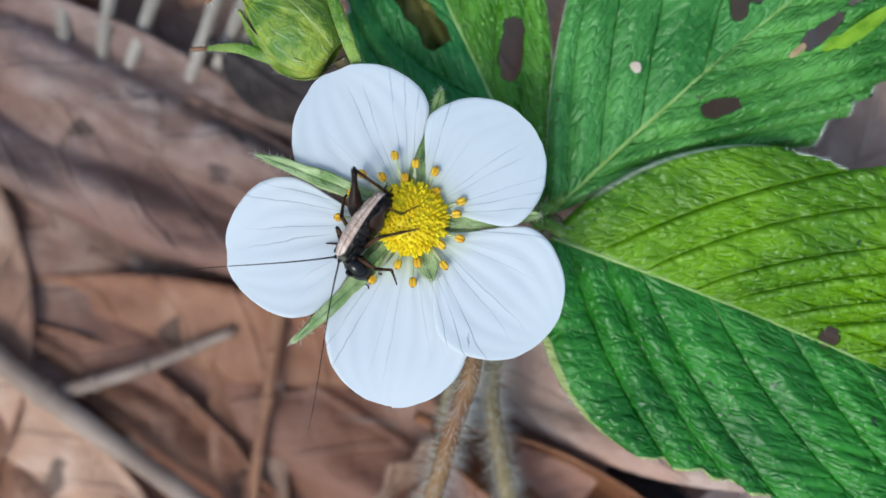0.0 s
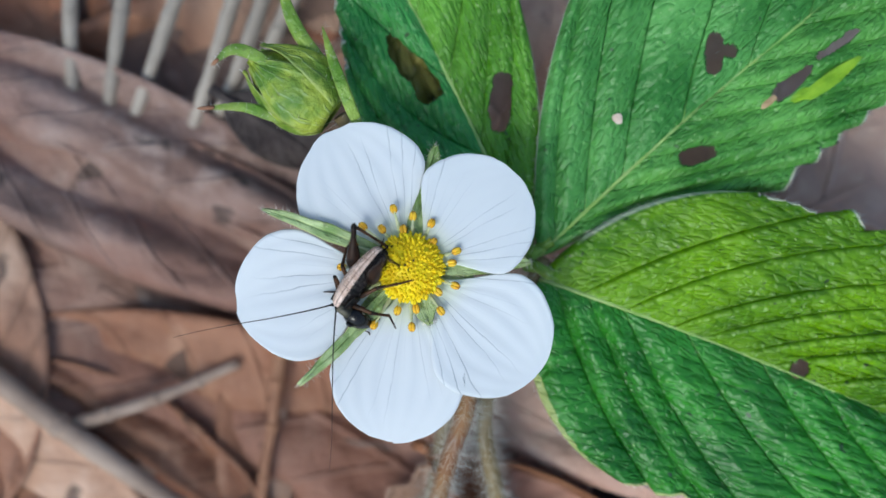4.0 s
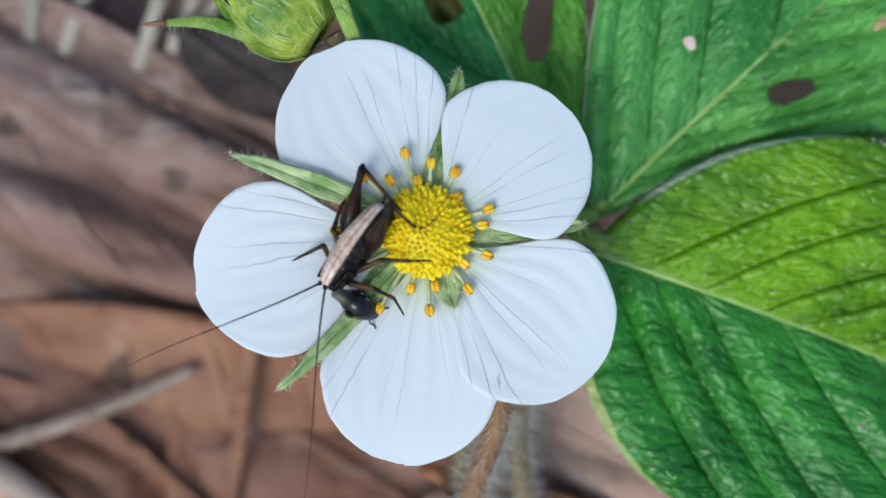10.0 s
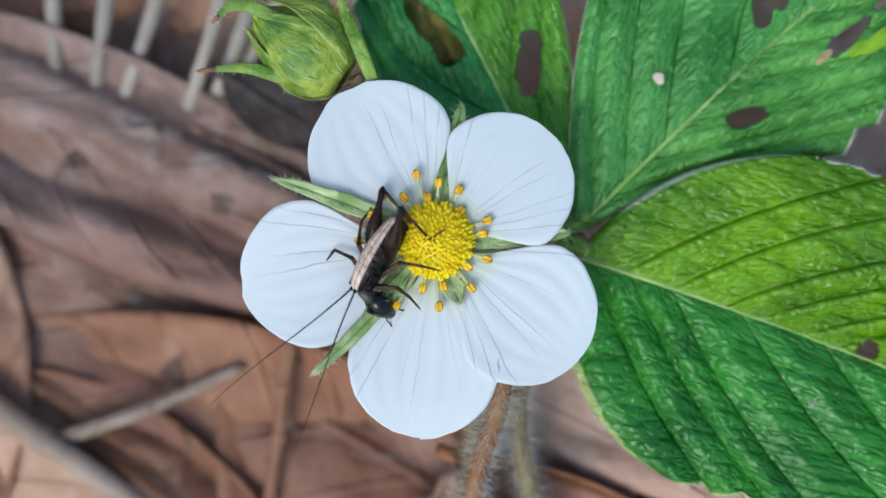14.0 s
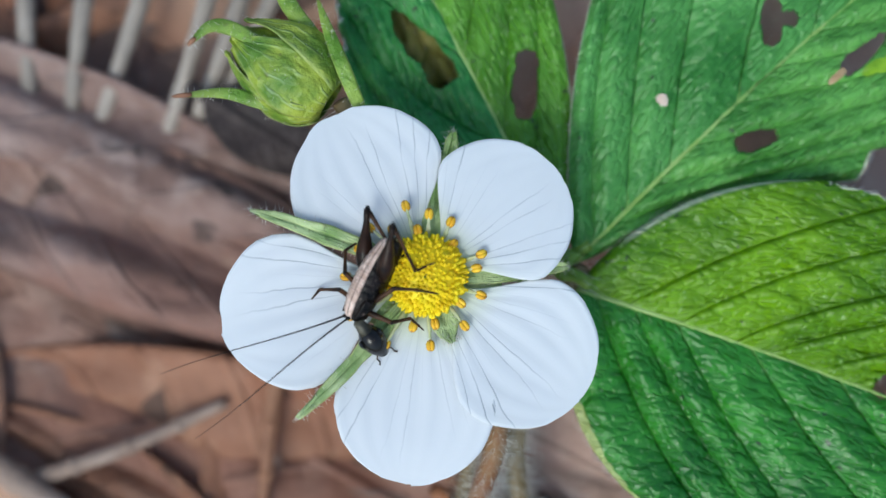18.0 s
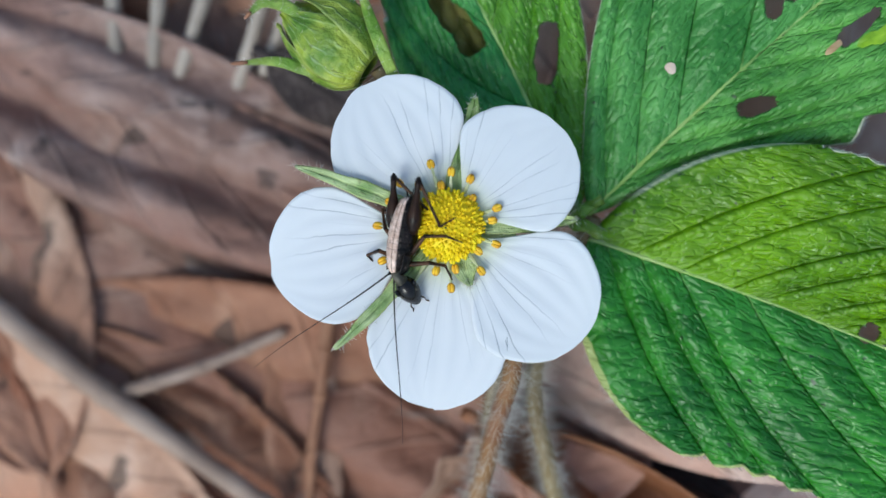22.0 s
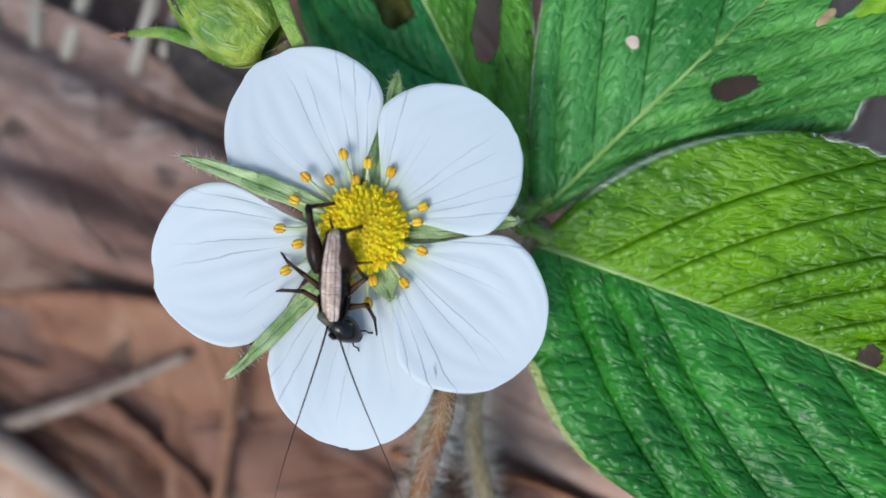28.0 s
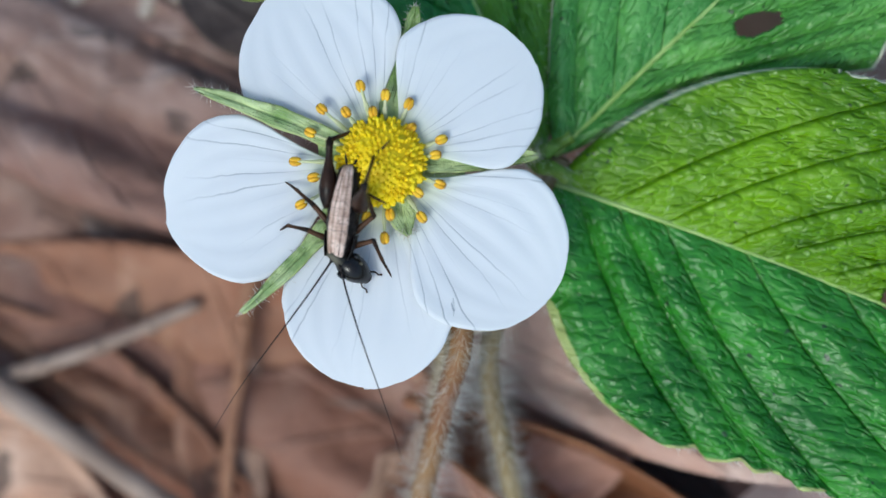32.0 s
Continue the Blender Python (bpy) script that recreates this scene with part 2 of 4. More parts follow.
    fold = n.node("TexNoise", Scale=1.0, Detail=4.0, Roughness=0.6, Vector=across).outputs["Fac"]
    h = n.math("ADD", n.math("ADD", groove, n.math("MULTIPLY", fold, 0.07)), n.math("ADD", pimple, quilt))
    n.bump(h, 1.0, 0.25)
    rough = n.math("ADD", 0.21, n.math("MULTIPLY", n.noise(0.7, 3), 0.20))
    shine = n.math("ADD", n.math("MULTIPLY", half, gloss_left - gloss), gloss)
    return n.finish(col, rough, shine, 0.15, (0.25, 0.50, 0.03))


def plain(name, a, b, scale, rough, spec=0.4, bump=0.0, thin=0.0, distance=0.05):
    n = Nodes(name)
    f = n.noise(scale, 4)
    col = n.mix(n.ramp(f, 0.32, 0.68), a, b)
    if bump:
        n.bump(n.noise(scale * 3, 4), bump, distance)
    return n.finish(col, rough, spec, thin)


def green_scale(name, dark, light, lines):
    """A small green scale with fine veins along it; v runs across."""
    n = Nodes(name)
    u, v = n.uv()
    col = n.mix(n.ramp(n.noise(0.55, 4), 0.32, 0.68), dark, light)
    bend = n.math("MULTIPLY", n.math("SUBTRACT", n.noise(0.8, 2), 0.5), 1.2)
    line = n.math("ABSOLUTE", n.math("SUBTRACT", n.math("FRACT", n.math("ADD", n.math("MULTIPLY", v, lines), bend)), 0.5))
    vein = n.math("MULTIPLY", n.math("SUBTRACT", 1.0, n.ramp(line, 0.04, 0.16)), n.ramp(n.noise(0.9, 2), 0.40, 0.62))
    col = n.mix(n.math("MULTIPLY", vein, 0.32), col, (0.50, 0.64, 0.40))
    rim = n.ramp(n.math("ABSOLUTE", v), 0.80, 0.98)
    col = n.mix(n.math("MULTIPLY", rim, 0.45), col, (0.44, 0.50, 0.16))
    speck = n.ramp(n.noise(1.6, 2), 0.66, 0.72)
    col = n.mix(n.math("MULTIPLY", speck, 0.4), col, (0.10, 0.10, 0.04))
    n.bump(n.math("ADD", n.math("MULTIPLY", n.noise(1.6, 4), 1.5), n.math("MULTIPLY", vein, 0.25)), 1.0, 0.20)
    return n.finish(col, 0.45, 0.5, 0.10)


def dead_leaf_material(name, a, b, c):
    n = Nodes(name)
    f = n.noise(0.07, 5, rough=0.6)
    g = n.noise(0.5, 4)
    col = n.mix(n.ramp(f, 0.35, 0.65), a, b)
    col = n.mix(n.math("MULTIPLY", n.ramp(g, 0.45, 0.8), 0.6), col, c)
    warm = n.ramp(n.noise(0.045, 3), 0.42, 0.60)
    col = n.mix(n.math("MULTIPLY", warm, 0.75), col, tuple(x * k for x, k in zip(a, (1.02, 0.74, 0.60))))
    spot = n.ramp(n.noise(0.28, 2), 0.66, 0.72)
    col = n.mix(n.math("MULTIPLY", spot, 0.75), col, (0.03, 0.022, 0.02))
    u, v = n.uv()
    line = n.math("ABSOLUTE", n.math("SUBTRACT", n.math("FRACT", n.math("ADD", n.math("MULTIPLY", u, 9.0), n.math("MULTIPLY", n.math("ABSOLUTE", v), -2.2))), 0.5))
    vein = n.math("SUBTRACT", 1.0, n.ramp(line, 0.02, 0.07))
    col = n.mix(n.math("MULTIPLY", vein, 0.10), col, c)
    shade = n.ramp(n.noise(0.16, 5, rough=0.65), 0.50, 0.72)
    col = n.mix(n.math("MULTIPLY", shade, 0.35), col, tuple(x * 0.55 for x in a))
    n.bump(n.math("ADD", n.noise(0.45, 5), n.math("MULTIPLY", vein, 0.2)), 1.0, 0.7)
    return n.finish(col, 0.62, 0.3)


PETAL = petal_material()
# right half darker and bluer: its turn away from the light, as colour
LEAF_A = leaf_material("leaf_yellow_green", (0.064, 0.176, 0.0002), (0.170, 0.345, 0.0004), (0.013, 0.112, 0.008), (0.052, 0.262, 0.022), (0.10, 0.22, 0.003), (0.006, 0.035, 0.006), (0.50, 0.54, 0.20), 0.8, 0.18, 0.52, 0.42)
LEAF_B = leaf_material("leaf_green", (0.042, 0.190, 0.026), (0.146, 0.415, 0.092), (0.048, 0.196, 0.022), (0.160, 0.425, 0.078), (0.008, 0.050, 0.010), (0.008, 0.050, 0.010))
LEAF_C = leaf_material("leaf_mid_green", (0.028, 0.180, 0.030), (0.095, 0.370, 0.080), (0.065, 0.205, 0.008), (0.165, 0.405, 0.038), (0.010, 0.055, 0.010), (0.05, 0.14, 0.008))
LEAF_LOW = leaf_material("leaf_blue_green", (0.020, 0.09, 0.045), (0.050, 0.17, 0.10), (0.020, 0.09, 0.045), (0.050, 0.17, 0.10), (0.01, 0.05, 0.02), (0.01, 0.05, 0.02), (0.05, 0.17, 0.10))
LEAF_DRY = leaf_material("leaf_withered", (0.12, 0.14, 0.02), (0.42, 0.38, 0.10), (0.12, 0.14, 0.02), (0.42, 0.38, 0.10), (0.05, 0.04, 0.01), (0.05, 0.04, 0.01), (0.2, 0.16, 0.06))
SEPAL = green_scale("sepal", (0.19, 0.33, 0.07), (0.52, 0.63, 0.30), 4.0)
BUD = green_scale("bud", (0.10, 0.21, 0.015), (0.42, 0.50, 0.06), 2.5)
BRACT = green_scale("bract", (0.12, 0.25, 0.015), (0.32, 0.45, 0.07), 4.0)
DISC = plain("flower_disc", (0.95, 0.70, 0.004), (1.0, 0.84, 0.012), 1.2, 0.5, thin=0.25)
ANTHER = plain("anther", (0.70, 0.36, 0.01), (0.85, 0.55, 0.03), 2.0, 0.5)
ANTHER_RIM = plain("anther_rim", (0.34, 0.15, 0.01), (0.46, 0.22, 0.02), 2.0, 0.6)
FILAMENT = plain("filament", (0.62, 0.66, 0.36), (0.74, 0.76, 0.50), 1.5, 0.5, thin=0.3)
STEM = plain("stem", (0.18, 0.072, 0.028), (0.25, 0.135, 0.052), 0.45, 0.6, bump=0.4)
STEM_GREEN = plain("stem_green", (0.16, 0.115, 0.05), (0.24, 0.18, 0.085), 0.4, 0.6, bump=0.4)
HAIR = plain("plant_hair", (0.74, 0.70, 0.62), (0.85, 0.82, 0.75), 1.0, 0.5, thin=0.3)
SOIL = plain("soil", (0.05, 0.038, 0.030), (0.12, 0.09, 0.07), 0.15, 0.9, bump=1.0, distance=0.6)
DEAD = [dead_leaf_material("dead_leaf_brown", (0.145, 0.080, 0.060), (0.305, 0.195, 0.157), (0.43, 0.31, 0.26)),
        dead_leaf_material("dead_leaf_tan", (0.33, 0.20, 0.140), (0.44, 0.28, 0.20), (0.53, 0.38, 0.29)),
        dead_leaf_material("dead_leaf_rust", (0.21, 0.095, 0.056), (0.35, 0.175, 0.105), (0.46, 0.27, 0.18)),
        dead_leaf_material("dead_leaf_grey", (0.18, 0.132, 0.112), (0.29, 0.22, 0.188), (0.39, 0.315, 0.275))]
TWIG = plain("twig", (0.24, 0.165, 0.125), (0.36, 0.265, 0.21), 0.3, 0.7, bump=0.5)
DRY = plain("dry_stem", (0.22, 0.10, 0.055), (0.34, 0.175, 0.10), 0.3, 0.7, bump=0.5)
STRAW = plain("straw", (0.26, 0.22, 0.185), (0.38, 0.325, 0.275), 0.3, 0.6, bump=0.3)
CHITIN = plain("black_chitin", (0.004, 0.004, 0.004), (0.014, 0.011, 0.010), 1.5, 0.20, 0.35, bump=0.25, distance=0.03)


def flank_material():
    """Black, rough skin with grey-brown specks."""
    n = Nodes("dark_chitin")
    col = n.mix(n.ramp(n.noise(2.0, 4), 0.35, 0.65), (0.002, 0.0018, 0.0018), (0.014, 0.010, 0.009))
    col = n.mix(n.math("MULTIPLY", n.ramp(n.noise(5.0, 3), 0.62, 0.70), 0.5), col, (0.16, 0.12, 0.10))
    n.bump(n.noise(4.0, 4), 1.0, 0.10)
    return n.finish(col, 0.30, 0.16)


CHITIN_DULL = flank_material()
LEG = plain("leg_chitin", (0.005, 0.003, 0.002), (0.075, 0.034, 0.016), 1.5, 0.40, 0.16, bump=0.2, distance=0.02)
THIGH = plain("thigh_chitin", (0.003, 0.002, 0.002), (0.030, 0.014, 0.008), 1.6, 0.32, 0.16, bump=0.4, distance=0.03)
AMBER = plain("amber", (0.36, 0.17, 0.04), (0.60, 0.36, 0.12), 2.0, 0.4)
NECK = plain("neck_skin", (0.012, 0.011, 0.008), (0.10, 0.09, 0.06), 2.0, 0.5)
EYE = plain("eye", (0.003, 0.003, 0.003), (0.010, 0.008, 0.008), 2.0, 0.10, 0.6)
PITH = plain("dried_pith", (0.60, 0.43, 0.32), (0.74, 0.58, 0.45), 1.5, 0.7, bump=0.4)
PITH_BROWN = plain("dried_brown", (0.30, 0.19, 0.09), (0.62, 0.46, 0.28), 0.8, 0.7, bump=0.4)
RIB = plain("leaf_rib", (0.24, 0.38, 0.08), (0.36, 0.50, 0.16), 0.8, 0.4, bump=0.3)
PITH_GREEN = plain("yellowed", (0.11, 0.25, 0.004), (0.24, 0.41, 0.012), 1.0, 0.5, bump=0.4)


def back_material():
    n = Nodes("pale_back")
    u, v = n.uv()
    col = n.mix(n.ramp(n.noise(2.2, 5), 0.3, 0.7), (0.42, 0.27, 0.20), (0.80, 0.62, 0.52))
    bend = n.math("MULTIPLY", n.math("SUBTRACT", n.noise(1.6, 3), 0.5), 0.14)
    a = n.math("ADD", n.math("ABSOLUTE", v), bend)
    mid = n.math("SUBTRACT", 1.0, n.ramp(a, 0.03, 0.10))
    side = n.math("SUBTRACT", 1.0, n.ramp(n.math("ABSOLUTE", n.math("SUBTRACT", a, 0.44)), 0.04, 0.12))
    rim = n.ramp(a, 0.86, 0.98)
    some = n.math("ADD", 0.65, n.math("MULTIPLY", n.ramp(n.noise(1.8, 2), 0.4, 0.6), 0.35))
    dark = n.math("MAXIMUM", n.math("MAXIMUM", n.math("MULTIPLY", mid, 0.5), n.math("MULTIPLY", side, 0.85)), n.math("MULTIPLY", rim, 0.6))
    col = n.mix(n.math("MULTIPLY", dark, some), col, (0.10, 0.05, 0.04))
    col = n.mix(n.math("MULTIPLY", n.ramp(n.noise(6.0, 2), 0.60, 0.68), 0.6), col, (0.12, 0.07, 0.05))
    n.bump(n.noise(4.0, 3), 0.8, 0.05)
    return n.finish(col, 0.5, 0.4)


BACK = back_material()

# ---- ground: one sheet to the horizon ----
def spread(i, n):
    a = abs(i) / n
    return math.copysign(0.10 * a * 600 + 40000 * a ** 7, i)


def soil_height(x, y):
    return -3.2 + 1.1 * noise.noise(Vector((x * 0.06, y * 0.06, 3))) + 0.35 * noise.noise(Vector((x * 0.4, y * 0.4, 5)))


line = [spread(i, 60) for i in range(-60, 61)]
tagged(solo("ground", grid(lambda x, y: (x, y, soil_height(x, y)), line, line), SOIL, (0, 0, 0),
            "dark brown crumbly woodland soil under leaf litter", "ground", kind="structure"))


# ---- dead leaves on the ground ----
def dead_leaf(x, y, z, turn, length, width, material, label, curl=0.5, fold=0.3, lean=0, tip=0, seed=0, stalk=1.0, lobed=0.0, rough=1.0, nu=40, nv=26):
    """x, y, z: the middle; turn: the way of the tip; curl: rolls the margins up; fold: v-shape; lean, tip: tilt in degrees."""
    def f(u, v):
        w = width * 0.5 * (math.sin(math.pi * min(1, u ** 0.85)) ** 0.75 + 0.015) * (1 + lobed * math.sin(u * 27) * abs(v))
        s = v * w
        bend = abs(v) ** 2 * curl * width * 0.25 + abs(s) * fold
        ripple = (1.1 * noise.noise(Vector((u * 3.2 + seed, v * 1.6, seed * 1.7))) + 0.55 * noise.noise(Vector((u * 8 + seed, v * 4.0, seed)))) * length / 30 * rough
        return ((u - 0.5) * length, s * (1 - 0.25 * curl * abs(v)), bend + ripple + 0.12 * length * curl * (2 * u - 1) ** 2)

    m = Matrix.Translation((x, y, z)) @ pose(0, 0, 0, lean, tip, turn)
    ob = thing("dead_leaf", (x, y, z), label, "leaf", "dead leaves on the ground")
    part("blade", shell(moved(grid(f, steps(0, 1, nu), steps(-1, 1, nv)), m), 0.22), material, ob)
    rib = [m @ (Vector(f(u, 0)) + Vector((0, 0, 0.12))) for u in steps(0, 0.97, 14)]
    start = m @ (Vector(f(0, 0)) + Vector((-stalk, 0, 0.5)))
    part("midrib", tube([start] + rib, [0.4] + [0.42 - 0.3 * k / 14 for k in range(15)], 6), material, ob)
    return ob


BROWN, TAN, RUST, GREY = DEAD
PALE = dead_leaf_material("dead_leaf_pale", (0.47, 0.31, 0.25), (0.60, 0.44, 0.37), (0.68, 0.54, 0.47))
ORANGE = dead_leaf_material("dead_leaf_orange", (0.46, 0.27, 0.18), (0.58, 0.38, 0.27), (0.64, 0.46, 0.36))
MAUVE = dead_leaf_material("dead_leaf_mauve", (0.185, 0.110, 0.088), (0.36, 0.255, 0.225), (0.46, 0.36, 0.32))
RUST_BROWN = dead_leaf_material("dead_leaf_red_brown", (0.215, 0.120, 0.088), (0.34, 0.215, 0.170), (0.44, 0.32, 0.26))
# near-black colour for dark gaps and shadow in the litter
LITTER_SHADE = dead_leaf_material("litter_shade", (0.030, 0.022, 0.021), (0.070, 0.054, 0.052), (0.12, 0.095, 0.09))
GINGER = dead_leaf_material("dead_leaf_ginger", (0.20, 0.080, 0.036), (0.36, 0.155, 0.075), (0.46, 0.24, 0.13))
# large leaves that lie open to view, then the layer below them
dead_leaf(-18.5, 4.3, 3.0, -24, 46, 12.5, MAUVE, "long mauve-brown creased dead leaf over grass stalks", 0.10, 0.06, -4, 0, 21, rough=1.7)
# leaf shape added to stand for the dark gap below the bud
dead_leaf(-9.9, 7.9, 4.2, -32, 8.5, 4.2, LITTER_SHADE, "small blackish leaf shape added as a dark gap beside the bud", 0.1, 0.05, 0, 0, 22, rough=0.6)
# leaf shape added for the shadow along the rolled leaf
dead_leaf(11.5, -14.6, 2.4, -33, 13, 3.2, LITTER_SHADE, "narrow blackish leaf shape added as the shadow beside the rolled leaf", 0.4, 0.2, 0, 0, 24)
dead_leaf(-17.5, -15.4, 1.0, -36, 26, 9, RUST, "rust-brown wrinkled dead leaf under a bent twig", 0.18, 0.18, 6, 0, 25, rough=2.2)
dead_leaf(-19.0, -4.6, 1.4, 150, 60, 25, RUST_BROWN, "large dull red-brown dead leaf with dark specks", 0.06, 0.04, 0, 0, 1, rough=1.2)
dead_leaf(-13.5, -17.5, 0.2, 150, 44, 26, RUST, "red-brown folded dead leaf on the litter", 0.12, 0.12, 4, -2, 2, rough=1.5)
dead_leaf(-34.6, -1.5, 1.8, 112, 34, 15, TAN, "pale tan dead leaf edge on the litter", 0.2, 0.15, 10, 4, 3)
dead_leaf(-29.5, -17.0, 2.6, -37, 42, 16, ORANGE, "orange-brown dead leaf lying on the litter", 0.06, 0.05, 2, 0, 4)
dead_leaf(-12.0, -24.0, -0.8, 20, 40, 24, GREY, "grey-brown flat dead leaf under twigs", 0.15, 0.10, 0, 0, 5)
dead_leaf(0.8, -17.0, 1.6, 30, 11, 8, TAN, "small pale orange crumpled dead leaf", 0.5, 0.3, 10, 8, 6, 2.0, 0.12)
dead_leaf(6.6, -12.0, 3.4, 70, 15, 11, PALE, "rounded pale pink-brown dead leaf", 0.25, 0.05, 5, 5, 7)
dead_leaf(10.0, -17.2, 2.6, -27, 22, 8, GINGER, "rolled orange-brown dead leaf", 1.6, 0.5, 0, 0, 8)
# these two are coloured extra pale to offset the green leaves' shade
dead_leaf(26.0, 4.0, 3.4, 25, 56, 36, PALE, "pale brown dead leaf lying below green leaves", 0.1, 0.1, -5, 0, 9)
dead_leaf(10.5, 14.0, 3.2, 80, 48, 25, PALE, "pale brown dead leaf lightened against the shade of green leaves", 0.15, 0.1, 0, -4, 10)
dead_leaf(-5.0, -12.0, -1.0, 100, 34, 20, RUST, "shaded red-brown dead leaf below the flower", 0.25, 0.2, 0, 0, 11)
dead_leaf(-25.0, 19.0, -1.6, 5, 54, 26, GREY, "greyish dead leaf under dry grass stalks", 0.12, 0.1, 0, 0, 12)
dead_leaf(-44.0, 4.0, -0.8, 80, 46, 26, BROWN, "broad brown dead leaf at the litter edge", 0.12, 0.1, 0, 4, 13)
dead_leaf(15.0, -24.0, 0.4, 10, 46, 26, PALE, "pale buff dead leaf beside rolled leaf", 0.12, 0.1, 4, 0, 14)
rng = random.Random(11)
for i in range(44):
    dead_leaf(rng.uniform(-66, 66), rng.uniform(-50, 50), rng.uniform(-2.9, -2.0), rng.uniform(0, 360), rng.uniform(36, 60), rng.uniform(20, 34),
              rng.choice(DEAD), "weathered dead leaf in the woodland litter", rng.uniform(0.1, 0.2), rng.uniform(0.05, 0.15), rng.uniform(-4, 4), rng.uniform(-4, 4), 40 + i, nu=20, nv=12)


def twig(points, radius, material, label, name="twig", category="twig"):
    pts = curve_points(points, 8)
    n = len(pts)
    rad = [radius * (1 - 0.35 * i / n) * (1 + 0.16 * noise.noise(Vector((i * 0.7, radius, 2)))) for i in range(n)]
    ob = thing(name, points[0], label, category)
    part("stick", tube(pts, rad, 10), material, ob)
    for k in (n // 4, n // 2, (3 * n) // 4):
        part("node", ball(pts[k], rad[k] * (1.02 if name == "grass_stalk" else 1.2), 6, 10, 0.2), material, ob)
    return ob


twig([(-40, -0.5, 4.0), (-32.3, -5.7, 4.4), (-24.2, -11.6, 4.6), (-14.0, -18.6, 4.0), (-6, -24, 2.8)], 0.92, TWIG, "grey-brown bent twig lying on dead leaves")
twig([(-24.5, -12.0, 3.8), (-18, -9.8, 3.9), (-12.6, -7.4, 3.4)], 0.50, TWIG, "short pale dry stalk on the litter")
twig([(-9.6, -5.6, 3.4), (-10.0, -8.6, 3.8), (-10.3, -11.5, 3.6), (-10.9, -15.2, 3.2), (-11.3, -19.5, 2.2)], 0.50, DRY, "thin upright red-brown dry stem")
for pts in ([(-23.6, 20, 4.1), (-23.8, 14.1, 3.7), (-23.8, 8.6, 2.3), (-23.6, 4.5, -0.8)], [(-15.8, 19, 4.6), (-17.7, 14.1, 3.9), (-20.2, 7.8, 2.3), (-21.6, 4.6, -0.8)],
            [(-12.2, 19, 5.1), (-13.8, 14.0, 4.1), (-16.4, 7.0, 2.0), (-17.8, 3.6, -0.8)], [(-8.6, 18, 4.3), (-10.8, 13.3, 3.7), (-14.8, 6.6, 1.8), (-16.6, 3.6, -0.8)],
            [(-19.6, 20, 4.5), (-20.6, 14.0, 4.1), (-21.6, 9.0, 2.3), (-22.0, 5.5, -0.8)], [(-9.6, 21, 4.5), (-12.3, 13.0, 4.1), (-14.6, 8.4, 2.0), (-16.0, 5.0, -0.8)]):
    tagged(twig(pts, 0.58, STRAW, "pale dry grass stalk", "grass_stalk", "grass"), group="dry grass stalks")


# ---- hairs along a line or over a stem: fine cones, one part ----
def hairs(points, radius, count, length, seed, spread_angle=0.5, thick=0.022):
    rng = random.Random(seed)
    pts = [Vector(p) for p in points]
    verts, faces, uvs = [], [], []
    for _ in range(count):
        t = rng.random() * (len(pts) - 1)
        i = min(int(t), len(pts) - 2)
        p = pts[i].lerp(pts[i + 1], t - i)
        d = (pts[i + 1] - pts[i]).normalized()
        s = d.orthogonal().normalized()
        a = rng.random() * 2 * math.pi
        out = (s * math.cos(a) + d.cross(s) * math.sin(a) + d * rng.uniform(-spread_angle, spread_angle)).normalized()
        b = p + out * radius * 0.9
        ln = length * rng.uniform(0.5, 1.15)
        e = b + out * ln + Vector((rng.uniform(-1, 1), rng.uniform(-1, 1), rng.uniform(-1, 1))) * ln * 0.15
        q = out.orthogonal().normalized() * thick
        r = out.cross(q)
        k = len(verts)
        verts += [b + q, b - q * 0.5 + r * 0.87, b - q * 0.5 - r * 0.87, e]
        uvs += [(0, 0)] * 4
        faces += [(k, k + 1, k + 3), (k + 1, k + 2, k + 3), (k + 2, k, k + 3)]
    return [verts, faces, uvs]


# ---- the strawberry leaf: three leaflets on one stalk ----
def arc(p, start, end, r, q):
    """A point at the share q of a line of length r that leaves p at the angle start and bends to the angle end."""
    half = radians(end - start) * q / 2
    k = math.sin(half) / half if abs(half) > 1e-4 else 1.0
    a = radians(start) + half
    return p + Vector((math.cos(a), math.sin(a), 0)) * r * q * k


def between(rows, u):
    for a, b in zip(rows, rows[1:]):
        if u <= b[0]:
            k = (u - a[0]) / (b[0] - a[0])
            return [p + (q - p) * k for p, q in zip(a[1:], b[1:])]
    return rows[-1][1:]


def vein_number(veins, u):
    for i in range(len(veins) - 1):
        if u <= veins[i + 1]:
            return i + (u - veins[i]) / (veins[i + 1] - veins[i])
    return len(veins) - 1.0


